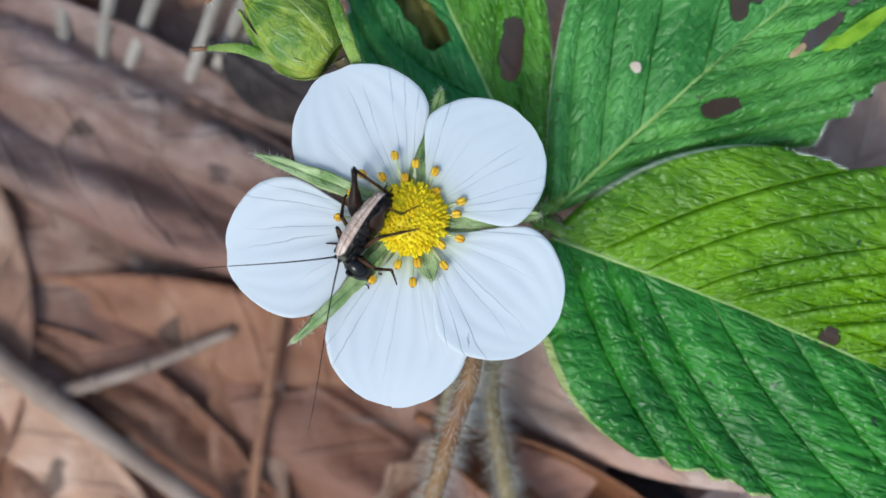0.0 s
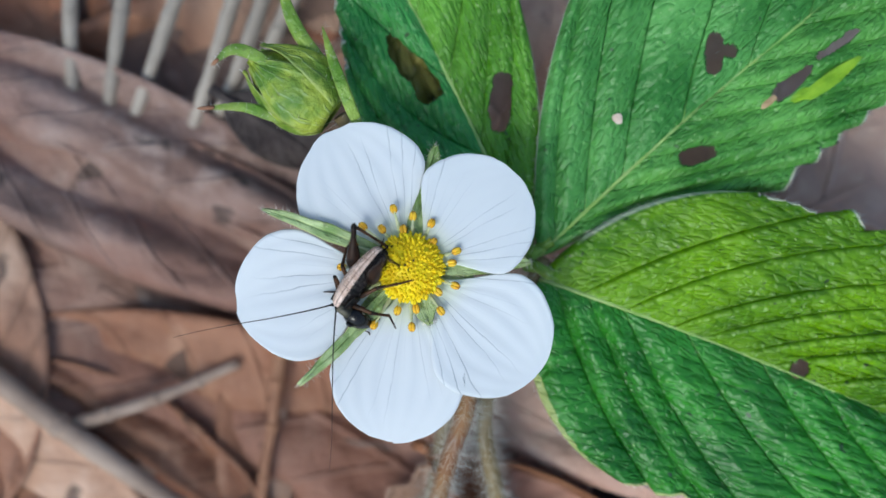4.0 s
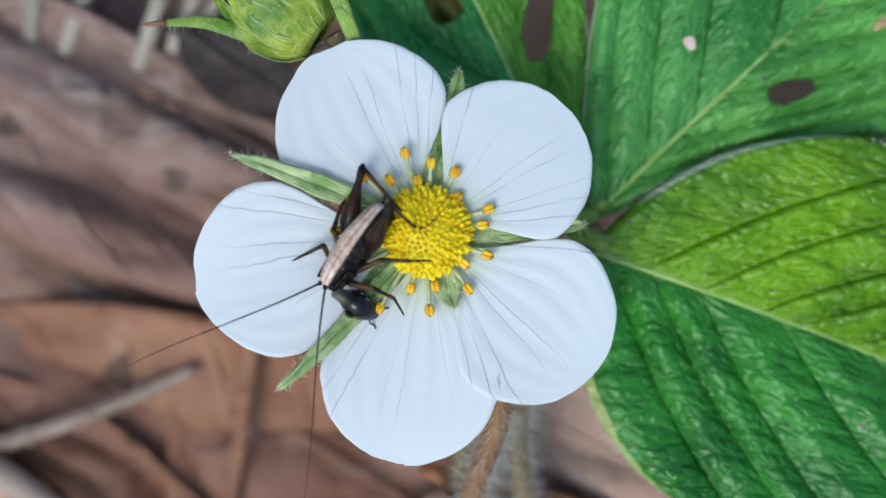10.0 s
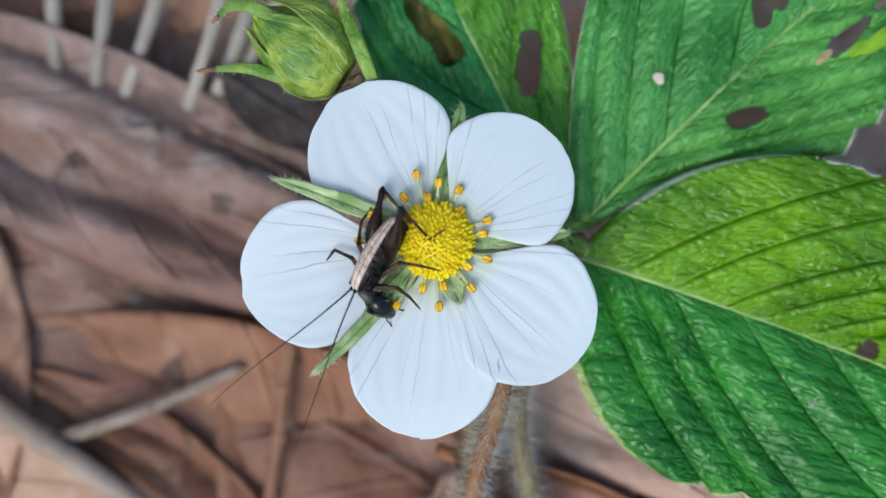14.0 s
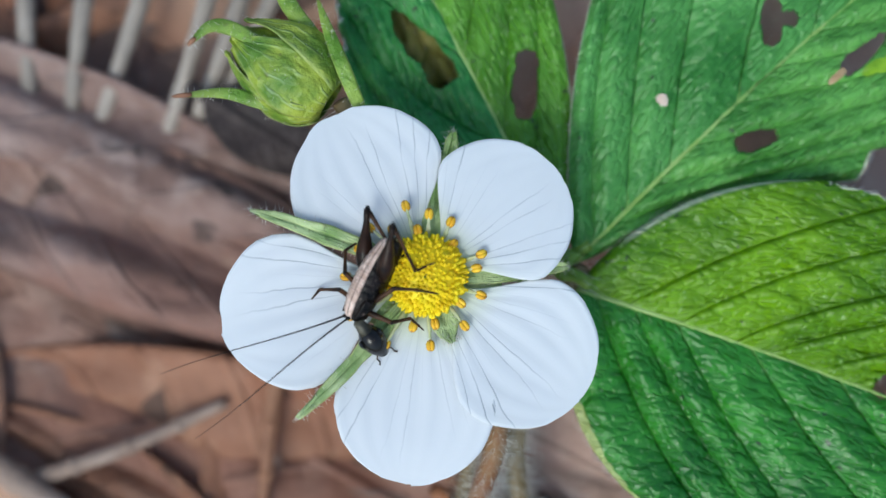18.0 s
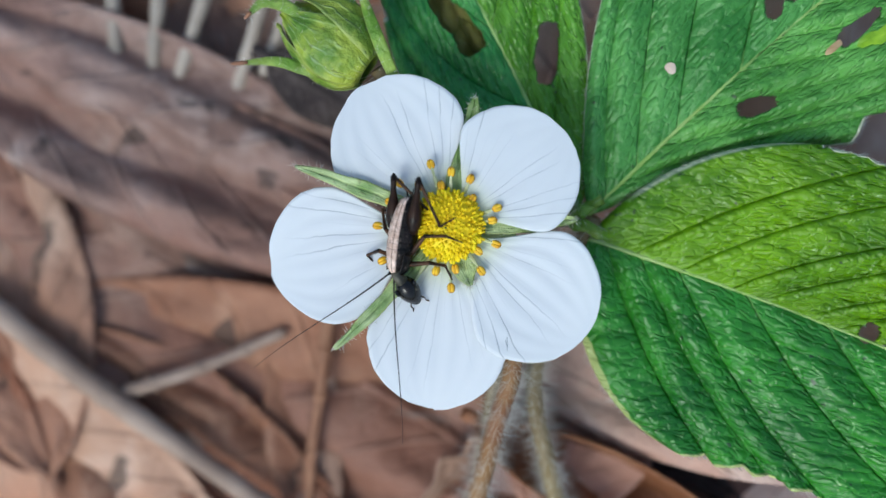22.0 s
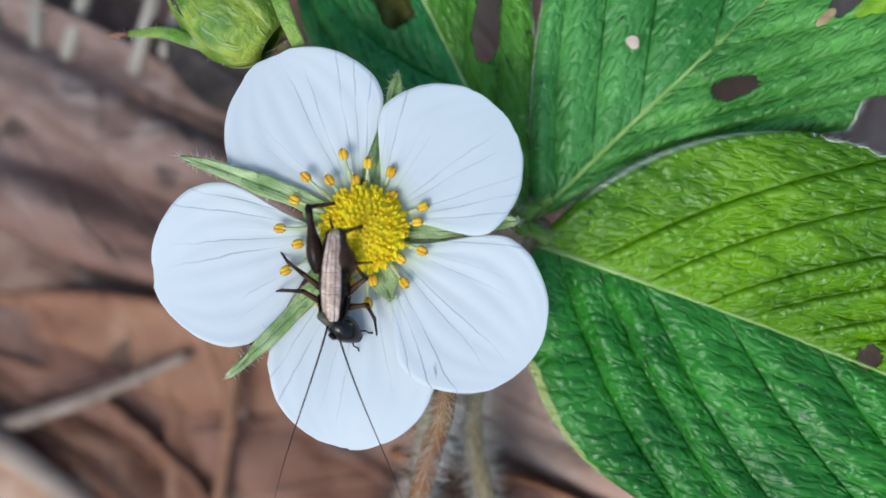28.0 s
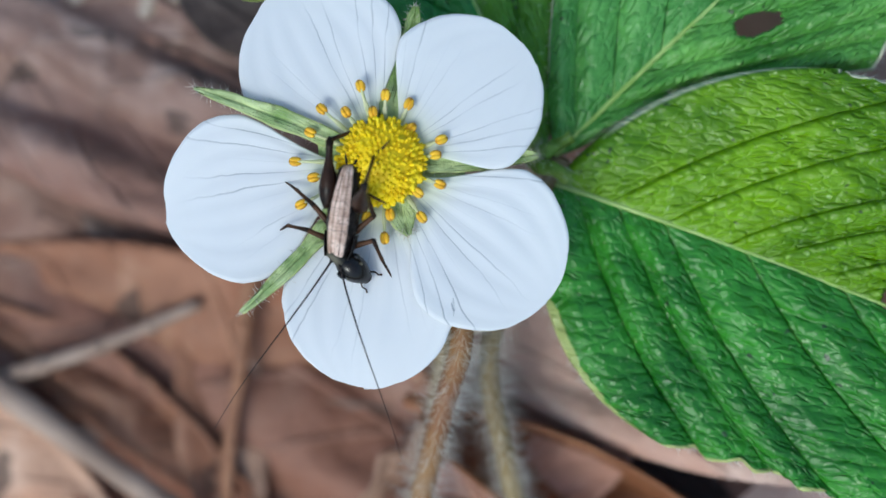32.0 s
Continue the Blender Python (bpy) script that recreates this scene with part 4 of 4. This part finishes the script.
# ---- the bud ----
def flower_bud():
    at = Vector((-7.4, 10.0, 15.0))
    ob = thing("flower_bud", at, "closed green strawberry bud wrapped in pointed hairy sepals", "flower bud")
    m = Matrix.Translation(at) @ pose(0, 0, 0, 0, 0, 146)

    def radius(u):
        return 2.4 * math.sin(math.pi * (0.10 + 0.80 * u ** 0.9)) ** 0.7 * (1 - 0.30 * u * u)

    def f(u, v):
        th = 2 * math.pi * v
        r = radius(u) * 0.94
        return m @ Vector((-2.4 + 5.4 * u, r * math.cos(th), r * 0.92 * math.sin(th)))

    part("bud_body", grid(f, steps(0, 1, 18), steps(0, 1, 30)[:-1], wrap=True), BUD, ob)
    for k in range(5):
        turn, off = 2 * math.pi * (k + 0.15) / 5, 0.05 + 0.10 * (k % 3)

        def wrap(u, v):
            th = turn + v * 0.85 * (1 - 0.75 * u ** 2.2)
            r = radius(min(u, 0.97)) + off + 0.06 * math.cos(v * 7) + 0.10 * noise.noise(Vector((u * 4, v * 5, k))) + 0.06 * noise.noise(Vector((u * 6, v * 14, k + 3)))
            return m @ Vector((-2.4 + 5.6 * u, r * math.cos(th), r * 0.92 * math.sin(th)))

        g = grid(wrap, steps(0, 1, 26), steps(-1, 1, 24))
        b = part("bud_scale", shell([g[0], g[1], g[2]], 0.05), BUD, ob)
        rim = [wrap(u, 1) for u in steps(0, 1, 9)] + [wrap(u, 0) for u in steps(1, 0, 9)]
        part("scale_hairs", hairs(rim, 0.02, 60, 0.32, 50 + k, thick=0.009), HAIR, b, kind="stuff")

    def bract(points, width, label, seed):
        pts = curve_points(points, 6)

        def h(u, v):
            i = min(int(u * (len(pts) - 1)), len(pts) - 2)
            p = pts[i].lerp(pts[i + 1], u * (len(pts) - 1) - i)
            d = (pts[i + 1] - pts[i]).normalized()
            s = Vector((-d.y, d.x, 0)).normalized()
            w = width * (math.sin(math.pi * (0.2 + 0.79 * u)) ** 0.8 + 0.02)
            return p + s * v * w + Vector((0, 0, 0.3 * w * (1 - v * v)))

        g = shell(grid(h, steps(0, 1, 16), steps(1, -1, 8)), 0.12)
        b = part("sepal", g, BRACT, ob, label)
        part("sepal_hairs", hairs(pts, width * 0.5, 90, 0.40, seed, thick=0.010), HAIR, b, kind="stuff")
        if seed < 33:
            part("sepal_tip", tube([pts[-3] + Vector((0, 0, 0.08)), pts[-2] + Vector((0, 0, 0.08)), pts[-1], pts[-1] * 1.4 - pts[-2] * 0.4], [0.10, 0.13, 0.09, 0.02], 8), DRY, b, "dry brown sepal tip")

    bract([(-6.4, 8.3, 15.6), (-8.6, 8.5, 15.8), (-10.5, 9.0, 15.6), (-13.0, 8.9, 15.3)], 0.34, "narrow green sepal with a brown tip", 31)
    bract([(-8.6, 11.2, 16.4), (-10.0, 12.0, 16.2), (-11.2, 12.2, 15.8), (-12.3, 11.4, 15.3)], 0.36, "curled green sepal with a dry tip", 32)
    bract([(-6.2, 11.9, 15.2), (-7.2, 13.0, 15.4), (-8.0, 14.6, 15.4), (-8.8, 17.0, 15.0)], 0.42, "upright yellow-green sepal", 33)
    bract([(-3.7, 7.6, 16.0), (-4.5, 9.6, 16.6), (-5.3, 11.6, 16.5), (-6.0, 13.6, 15.8)], 0.36, "pale green sepal laid against the bud", 34)
    stalk = curve_points([(-5.0, 8.6, 15.0), (-3.2, 6.0, 14.0), (0.0, 0.0, 12.4), (1.6, -6.0, 11.0), (0.6, -14.0, 8.5), (-0.8, -22.0, 4.0), (-1.6, -27.5, -2.6)], 8)
    s = part("bud_stalk", tube(stalk, 0.42, 8), STEM_GREEN, ob, "hairy olive bud stalk")
    part("stalk_hairs", hairs(stalk, 0.42, 400, 1.0, 7), HAIR, s, kind="stuff")


flower_bud()


# ---- the bush-cricket nymph: built about its own middle, head towards +x, left towards +y ----
def cricket():
    ob = thing("cricket", (0, 0, 0), "small black bush-cricket nymph with a pale striped back", "insect")
    top = 0.62

    def section(u):
        """Half width, half height and middle height of the body, tail at u 0."""
        w = 0.26 + 0.42 * math.sin(math.pi * min(1, 0.10 + 0.80 * u)) ** 0.8
        h = 0.30 + 0.52 * math.sin(math.pi * min(1, 0.12 + 0.74 * u)) ** 0.8
        k = math.sqrt(max(0.12, 1 - max(0.0, (u - 0.9) / 0.1) ** 2 * 0.75)) * math.sqrt(max(0.12, 1 - max(0.0, (0.06 - u) / 0.06) ** 2 * 0.8))
        return w * k, h * k

    def body(u, v):
        w, h = section(u)
        a = 2 * math.pi * v
        ring = 1 + 0.035 * abs(math.sin(11 * math.pi * u)) * (u < 0.66)
        return (-2.0 + 4.22 * u, w * ring * math.cos(a), h * ring * math.sin(a) - 0.12 * (2 * u - 1) ** 2)

    g = grid(body, steps(0, 1, 44), steps(0, 1, 24)[:-1], wrap=True)
    g[1] += [tuple(range(24)), tuple(reversed(range(44 * 24, 45 * 24)))]
    part("body", g, CHITIN_DULL, ob, "black segmented body with pale specks")

    # the back: nine short plates that overlap towards the tail, then the long shield behind the head
    bounds = [0.0, 0.07, 0.14, 0.215, 0.29, 0.365, 0.44, 0.515, 0.59, 0.665, 1.0]
    for k in range(10):
        lo, hi = bounds[k], bounds[k + 1]

        def plate(u, v):
            uu = lo + (hi - lo) * u
            w, h = section(uu)
            a = math.pi / 2 - v * radians(33 + 13 * uu + (2.5 * noise.noise(Vector((uu * 40, v * 2, 3)))))
            lift = 1.035 + 0.008 * (1 - u) ** 2 + 0.012 * noise.noise(Vector((uu * 25, v * 6, 1)))
            ridge = 0.035 * math.exp(-(v * 6) ** 2)
            x = -1.98 + 4.20 * uu - 0.012 * (1 - u)
            return (x, w * lift * math.cos(a), h * lift * math.sin(a) + 0.02 + ridge - 0.12 * (2 * uu - 1) ** 2)

        g = grid(plate, steps(0, 1, 16 if k == 9 else 6), steps(1, -1, 14))
        g[2] = [(lo + (hi - lo) * u, v) for u, v in g[2]]
        part("neck_shield" if k == 9 else "back_plate", shell(g, 0.035), BACK, ob, "pinkish beige shield with dark lines" if k == 9 else "")
    for s in (1, -1):
        part("cercus", tube([(-1.95, 0.14 * s, 0.05), (-2.25, 0.24 * s, 0.1), (-2.5, 0.30 * s, 0.14)], [0.07, 0.05, 0.015], 6), CHITIN_DULL, ob)
        flap = grid(lambda u, v: (1.0 + 1.1 * u, s * (0.66 - 0.16 * u * u + 0.05 * math.sin(math.pi * v)), 0.30 - 0.62 * v * (1 - 0.35 * u)), steps(0, 1, 8), steps(0, 1, 6))
        part("side_lobe", shell(flap, 0.04), CHITIN_DULL, ob)

    def skull(u, v):
        a = 2 * math.pi * v
        r = math.sin(math.pi * (0.03 + 0.92 * u)) ** 0.62 * (0.70 - 0.18 * u * u)
        return (-0.84 + 1.86 * u, r * 0.92 * math.cos(a), r * math.sin(a) - 0.05 - 0.16 * u * u)

    g = grid(skull, steps(0, 1, 18), steps(0, 1, 20)[:-1], wrap=True)
    g[1] += [tuple(range(20)), tuple(reversed(range(18 * 20, 19 * 20)))]
    h = part("head", g, CHITIN, ob, "shiny black head")
    part("neck", tube([(-1.25, 0, 0.30), (-0.85, 0, 0.16), (-0.45, 0, 0.02)], [0.24, 0.30, 0.42], 12), NECK, h, "pale skin of the neck")
    for s in (1, -1):
        part("eye", ball((-0.20, 0.54 * s, 0.22), (0.22, 0.12, 0.22), 6, 10), EYE, h)
        part("mandible", ball((0.84, 0.13 * s, -0.22), (0.20, 0.15, 0.17), 6, 10), CHITIN, h)
        part("palp", tube([(0.72, 0.24 * s, -0.28), (0.98, 0.44 * s, -0.26), (1.20, 0.42 * s, -0.36), (1.34, 0.52 * s, -0.40)], [0.045, 0.035, 0.035, 0.045], 6), LEG, h)
        part("cheek_spot", ball((0.10, 0.44 * s, 0.40), (0.09, 0.06, 0.05), 6, 8), NECK, h, "pale spot on the cheek")

    feelers = []
    for s in (1, -1):
        pts = [(9.2 * t, 0.55 * s * math.sin(2.2 * t) * t, 0.5 * math.sin(math.pi * t)) for t in steps(0, 1, 24)]
        f = part("antenna", tube(pts, [0.055 - 0.043 * t ** 0.6 for t in steps(0, 1, 24)], 6), CHITIN_DULL, ob, "long thread-like antenna")
        part("antenna_root", ball((0.06, 0, 0), (0.15, 0.11, 0.11), 6, 8), CHITIN, f)
        feelers.append(f)

    legs = []
    for kind, s in (("hind", 1), ("hind", -1), ("middle", 1), ("middle", -1), ("front", 1), ("front", -1)):
        thigh, lower, foot_length = LEG_SIZES[kind]
        if kind == "hind":
            rad = [0.20, 0.31, 0.385, 0.40, 0.37, 0.31, 0.235, 0.175, 0.145, 0.165, 0.17]
        else:
            rad = [0.12, 0.150, 0.155, 0.150, 0.140, 0.130, 0.120, 0.112, 0.110, 0.118, 0.115]
        pts = [(thigh * t, 0, 0.05 * math.sin(math.pi * t)) for t in steps(0, 1, 10)]
        leg = part(kind + "_leg", tube(pts, rad, 10), THIGH if kind == "hind" else LEG, ob)
        part("knee", ball((thigh, 0, 0), (0.17, 0.13, 0.15) if kind == "hind" else (0.125, 0.11, 0.12), 6, 8), CHITIN_DULL, leg)
        if kind == "hind":
            part("streak", tube([(thigh * (0.35 + 0.5 * t), 0.06 * s, 0.29 - 0.21 * t) for t in steps(0, 1, 5)], [0.01, 0.035, 0.045, 0.04, 0.03, 0.01], 6), AMBER, leg, "amber streak along the thigh")
        shin = part("shin", tube([(lower * t, 0, 0.03 * math.sin(math.pi * t)) for t in steps(0, 1, 6)], [0.105, 0.10, 0.088, 0.08, 0.078, 0.08, 0.09], 8), LEG, leg)
        joints = [(foot_length * t, 0, 0.04 * math.sin(7 * t)) for t in steps(0, 1, 8)]
        foot = part("foot", tube(joints, [0.06, 0.075, 0.05, 0.07, 0.045, 0.062, 0.04, 0.045, 0.02], 6), LEG, leg)
        if kind == "hind":
            spines = []
            for k in range(7):
                p = Vector((lower * (0.25 + 0.10 * k), 0, 0.05))
                spines.append(tube([p, p + Vector((0.07, 0.08 * (-1) ** k, 0.14))], [0.022, 0.005], 4))
            part("spines", join(*spines), LEG, leg, kind="stuff")
        legs.append((leg, shin, foot))
    return ob, h, feelers, legs


# lengths of thigh, shin and foot
LEG_SIZES = {"hind": (2.95, 2.75, 1.0), "middle": (1.30, 1.15, 0.95), "front": (1.20, 1.05, 0.85)}
nymph, nymph_head, nymph_feelers, nymph_legs = cricket()

# seconds, middle of the body, heading and roll in degrees
BODY = [
    (0, -3.15, -0.30, 18.45, -123.3, 40),
    (1, -3.15, -0.50, 18.45, -125.7, 40),
    (2, -3.25, -0.25, 18.45, -127.1, 38),
    (5, -3.45, -0.45, 18.45, -127.1, 38),
    (6, -3.40, -0.30, 18.45, -129.1, 38),
    (7, -3.45, -0.30, 18.45, -128.5, 40),
    (8, -3.25, -0.35, 18.45, -127.1, 40),
    (9, -3.40, -0.45, 18.45, -122.8, 40),
    (10, -3.65, -0.45, 18.45, -125.5, 38),
    (11, -3.80, -0.65, 18.45, -132.1, 38),
    (12, -3.45, -0.35, 18.45, -121.0, 42),
    (13, -3.35, -0.40, 18.45, -116.6, 45),
    (14, -3.55, -0.55, 18.45, -121.0, 45),
    (17, -3.50, 0.05, 18.45, -118.4, 45),
    (18, -3.25, 0.05, 18.45, -118.5, 48),
    (19, -3.35, 0.15, 18.45, -116.0, 58),
    (20, -3.30, 0.15, 18.45, -114.8, 60),
    (21, -3.15, 0.00, 18.45, -114.1, 60),
    (22, -3.10, -0.30, 18.45, -100.8, 42),
    (23, -2.95, 0.15, 18.45, -108.4, 22),
    (24, -3.00, 0.20, 18.45, -115.6, 22),
    (25, -3.10, 0.20, 18.45, -120.1, 18),
    (28, -2.00, -1.85, 18.45, -92.7, 3),
    (29, -2.15, -2.20, 18.45, -94.3, 5),
    (30.5, -2.60, -2.20, 18.45, -98.1, 6),
    (32, -2.30, -2.00, 18.45, -98.5, 6),
]
# seconds, middle of the head, heading
HEAD = [
    (0, -3.50, -2.50, 17.80, -40.6),
    (1, -3.50, -2.60, 17.80, -32.0),
    (2, -3.70, -2.60, 17.80, -41.2),
    (5, -3.60, -2.70, 17.80, -28.6),
    (6, -3.50, -2.60, 17.80, -30.3),
    (7, -3.50, -2.80, 17.80, -31.6),
    (8, -3.60, -2.90, 17.80, -45.0),
    (9, -3.50, -3.00, 17.80, -48.0),
    (10, -3.60, -3.00, 17.80, -31.6),
    (11, -3.70, -3.00, 17.80, -28.1),
    (12, -3.50, -2.80, 17.80, -35.0),
    (13, -3.60, -3.10, 17.80, -59.0),
    (14, -3.60, -3.10, 17.80, -38.7),
    (17, -3.60, -3.00, 17.80, -53.1),
    (18, -3.30, -2.90, 17.80, -53.1),
    (19, -3.30, -3.10, 17.80, -52.4),
    (20, -3.10, -3.00, 17.80, -47.5),
    (21, -3.00, -3.20, 17.80, -52.4),
    (22, -2.90, -3.30, 17.80, -56.3),
    (23, -2.60, -3.50, 17.80, -51.8),
    (24, -2.70, -3.50, 17.80, -45.0),
    (25, -2.80, -3.10, 17.80, -45.0),
    (28, -1.70, -4.30, 17.80, -36.9),
    (29, -1.70, -4.50, 17.80, -26.6),
    (30.5, -1.90, -4.50, 17.80, -11.3),
    (32, -2.00, -4.50, 17.80, -39.8),
]
# seconds, heading of the right and the left antenna
FEELERS = [
    (0, 190, 258), (1, 192, 258), (2, 193, 262), (5, 196, 270), (6, 180, 286), (7, 183, 268), (8, 220, 235), (9, 215, 245), (10, 207, 262),
    (11, 203, 262), (12, 214, 236), (13, 207, 242), (14, 222, 246), (17, 186, 208), (18, 200, 215), (19, 195, 234), (20, 207, 246), (21, 207, 250),
    (22, 218, 270), (23, 226, 287), (24, 228, 278), (25, 232, 280), (28, 256, 288), (29, 252, 286), (30.5, 240, 292), (32, 238, 285),
]
# where knee, ankle and toe stand on the flower, by time: hind left, hind right, middle left, middle right, front left, front right
STANCE = [
    ((0, -1.99, 0.54, -1.32, 0.38, -0.26, 0.88), (6, -2.06, 0.92, -1.38, 0.33, -0.36, 0.81), (13, -2.43, 1.37, -1.31, 0.37, -0.34, 0.83), (19, -2.19, 2.63, -1.37, 0.59, -0.27, 0.90),
     (25, -2.17, 2.92, -1.31, 0.68, -0.29, 0.95), (28, -1.29, 0.04, -0.84, 0.20, -0.10, 0.87), (32, -1.06, -0.97, -1.00, 0.13, -0.33, 0.86)),
    ((0, -3.65, 2.62, -2.06, 1.47, -1.24, 1.85), (6, -3.79, 2.51, -2.26, 1.44, -1.26, 1.80), (13, -3.14, 3.33, -2.27, 1.32, -1.32, 1.76), (19, -3.49, 3.90, -2.73, 1.94, -1.85, 1.78),
     (25, -3.71, 3.59, -2.87, 1.90, -2.06, 2.02), (28, -3.14, 1.60, -2.38, 1.17, -1.88, 1.72), (32, -2.84, 1.40, -2.51, 1.18, -1.87, 1.69)),
    ((0, -2.21, -0.81, -1.24, -0.61, -0.19, -0.35), (6, -2.38, -0.92, -1.41, -0.75, -0.29, -0.43), (13, -2.32, -0.94, -1.40, -1.37, -0.68, -1.57), (19, -2.08, -0.25, -0.88, -0.40, -0.27, -0.52),
     (25, -1.22, 0.12, -1.40, -0.37, -0.73, -0.61), (28, -0.37, -1.86, -0.89, -1.63, -0.04, -1.47), (32, -0.85, -2.12, -1.14, -1.59, -0.45, -1.83)),
    ((0, -4.49, 0.29, -4.34, 0.97, -4.03, 1.43), (6, -4.55, 0.37, -4.31, 1.10, -3.89, 1.56), (13, -4.90, 0.46, -4.43, 1.18, -3.87, 1.99), (19, -4.85, 0.57, -4.62, 1.31, -4.05, 1.62),
     (25, -4.33, 0.75, -3.92, -0.01, -3.76, -0.40), (28, -3.62, -1.71, -4.14, -1.46, -4.40, -1.22), (32, -4.24, -1.11, -4.62, -1.04, -4.93, -0.89)),
    ((0, -2.54, -2.52, -1.81, -2.58, -1.50, -3.29), (6, -2.55, -2.48, -1.77, -2.58, -1.47, -3.25), (13, -2.45, -2.31, -2.41, -2.78, -2.13, -3.10), (19, -2.04, -2.17, -1.44, -1.75, -0.84, -2.24),
     (25, -1.29, -1.49, -0.72, -2.21, -0.60, -2.89), (28, -0.53, -3.22, -0.40, -3.66, -0.29, -4.09), (32, -0.90, -3.27, -0.69, -4.14, -0.40, -4.68)),
    ((0, -4.71, -0.30, -4.52, -0.95, -5.17, -1.13), (6, -5.28, 0.06, -4.96, -0.83, -5.79, -1.12), (13, -5.24, -0.34, -5.57, -0.49, -6.05, -0.84), (19, -5.10, -0.31, -5.46, -0.52, -5.94, -0.86),
     (25, -4.47, -1.86, -4.08, -2.18, -3.76, -2.31), (28, -3.77, -2.46, -4.42, -2.66, -4.78, -2.75), (32, -4.45, -2.65, -4.79, -2.72, -5.19, -2.89)),
]
# heights of knee, ankle and toe
LEVELS = ((19.8, 18.8, 18.75), (19.5, 18.2, 18.0), (19.0, 18.75, 18.75), (18.3, 17.6, 17.3), (18.3, 17.8, 17.7), (18.3, 17.7, 17.2))
HIPS = ((-0.15, 0.66, -0.05), (0.0, -0.70, 0.15), (0.95, 0.48, -0.35), (0.85, -0.48, -0.30), (1.55, 0.44, -0.35), (1.45, -0.44, -0.35))


SINK = 0.3


def body_at(t):
    rows = BODY
    for a, b in zip(rows, rows[1:]):
        if a[0] <= t <= b[0]:
            k = (t - a[0]) / (b[0] - a[0])
            v = [p + (q - p) * k for p, q in zip(a[1:], b[1:])]
            break
    else:
        v = rows[-1][1:]
    x, y, z, turn, roll = v
    return pose(x * MM, y * MM, (z - SINK) * MM, 0, 0, turn) @ pose(0, 0, 0, roll, 4, 0)


def motions():
    walk(nymph, [(r[0], body_at(r[0])) for r in BODY])
    rows = []
    for t, x, y, z, turn in HEAD:
        rows.append((t, body_at(t).inverted() @ pose(x * MM, y * MM, z * MM, 0, 18, turn)))
    walk(nymph_head, rows)
    for i, s in ((0, 1), (1, -1)):
        rows = []
        for t, right, left in FEELERS:
            b = body_at(t)
            root = b @ Vector((2.15 * MM, 0.13 * s * MM, 0.26 * MM))
            turn = left if s > 0 else right
            rows.append((t, b.inverted() @ Matrix.Translation(root) @ pose(0, 0, 0, 0, 2, turn)))
        walk(nymph_feelers[i], rows)
    for stance, level, hip, (leg, shin, foot), kind in zip(STANCE, LEVELS, HIPS, nymph_legs, ("hind", "hind", "middle", "middle", "front", "front")):
        thigh, lower, foot_length = LEG_SIZES[kind]
        rows = ([], [], [])
        for row in BODY:
            t = row[0]
            b = body_at(t)
            kx, ky, ax, ay, tx, ty = between(stance, t)
            root = (b @ (Vector(hip) * MM)) / MM
            first = lined(root, (kx, ky), thigh, 1, level[0])
            knee = first @ Vector((thigh, 0, 0))
            second = lined(knee, (ax, ay), lower, -1, level[1])
            ankle = second @ Vector((lower, 0, 0))
            third = lined(ankle, (tx + (ankle.x - ax) * 0.5, ty + (ankle.y - ay) * 0.5), foot_length, -1, level[2])
            first, second, third = metres(first), metres(second), metres(third)
            rows[0].append((t, b.inverted() @ first))
            rows[1].append((t, first.inverted() @ second))
            rows[2].append((t, first.inverted() @ third))
        for thing_part, keys in zip((leg, shin, foot), rows):
            walk(thing_part, keys)


def metres(m):
    out = m.copy()
    out.translation = m.translation * MM
    return out


def lined(a, flat, length, way, level):
    """A pose at a with its x axis towards a point over or under flat; the limb keeps its length, and rises or sinks by what is left."""
    dx, dy = flat[0] - a.x, flat[1] - a.y
    d = math.hypot(dx, dy)
    if d < 1e-3:
        dx, d = 1e-3, 1e-3
    if d >= length * 0.995:
        dz = max(-0.6, min(0.6, level - a.z))
    else:
        dz = way * math.sqrt(length * length - d * d)
        dz = max(min(dz, level - a.z + 0.9), level - a.z - 0.05)
    x = Vector((dx, dy, dz)).normalized()
    y = Vector((0, 0, 1)).cross(x).normalized()
    return Matrix.Translation(a) @ Matrix((x, y, x.cross(y))).transposed().to_4x4()


motions()
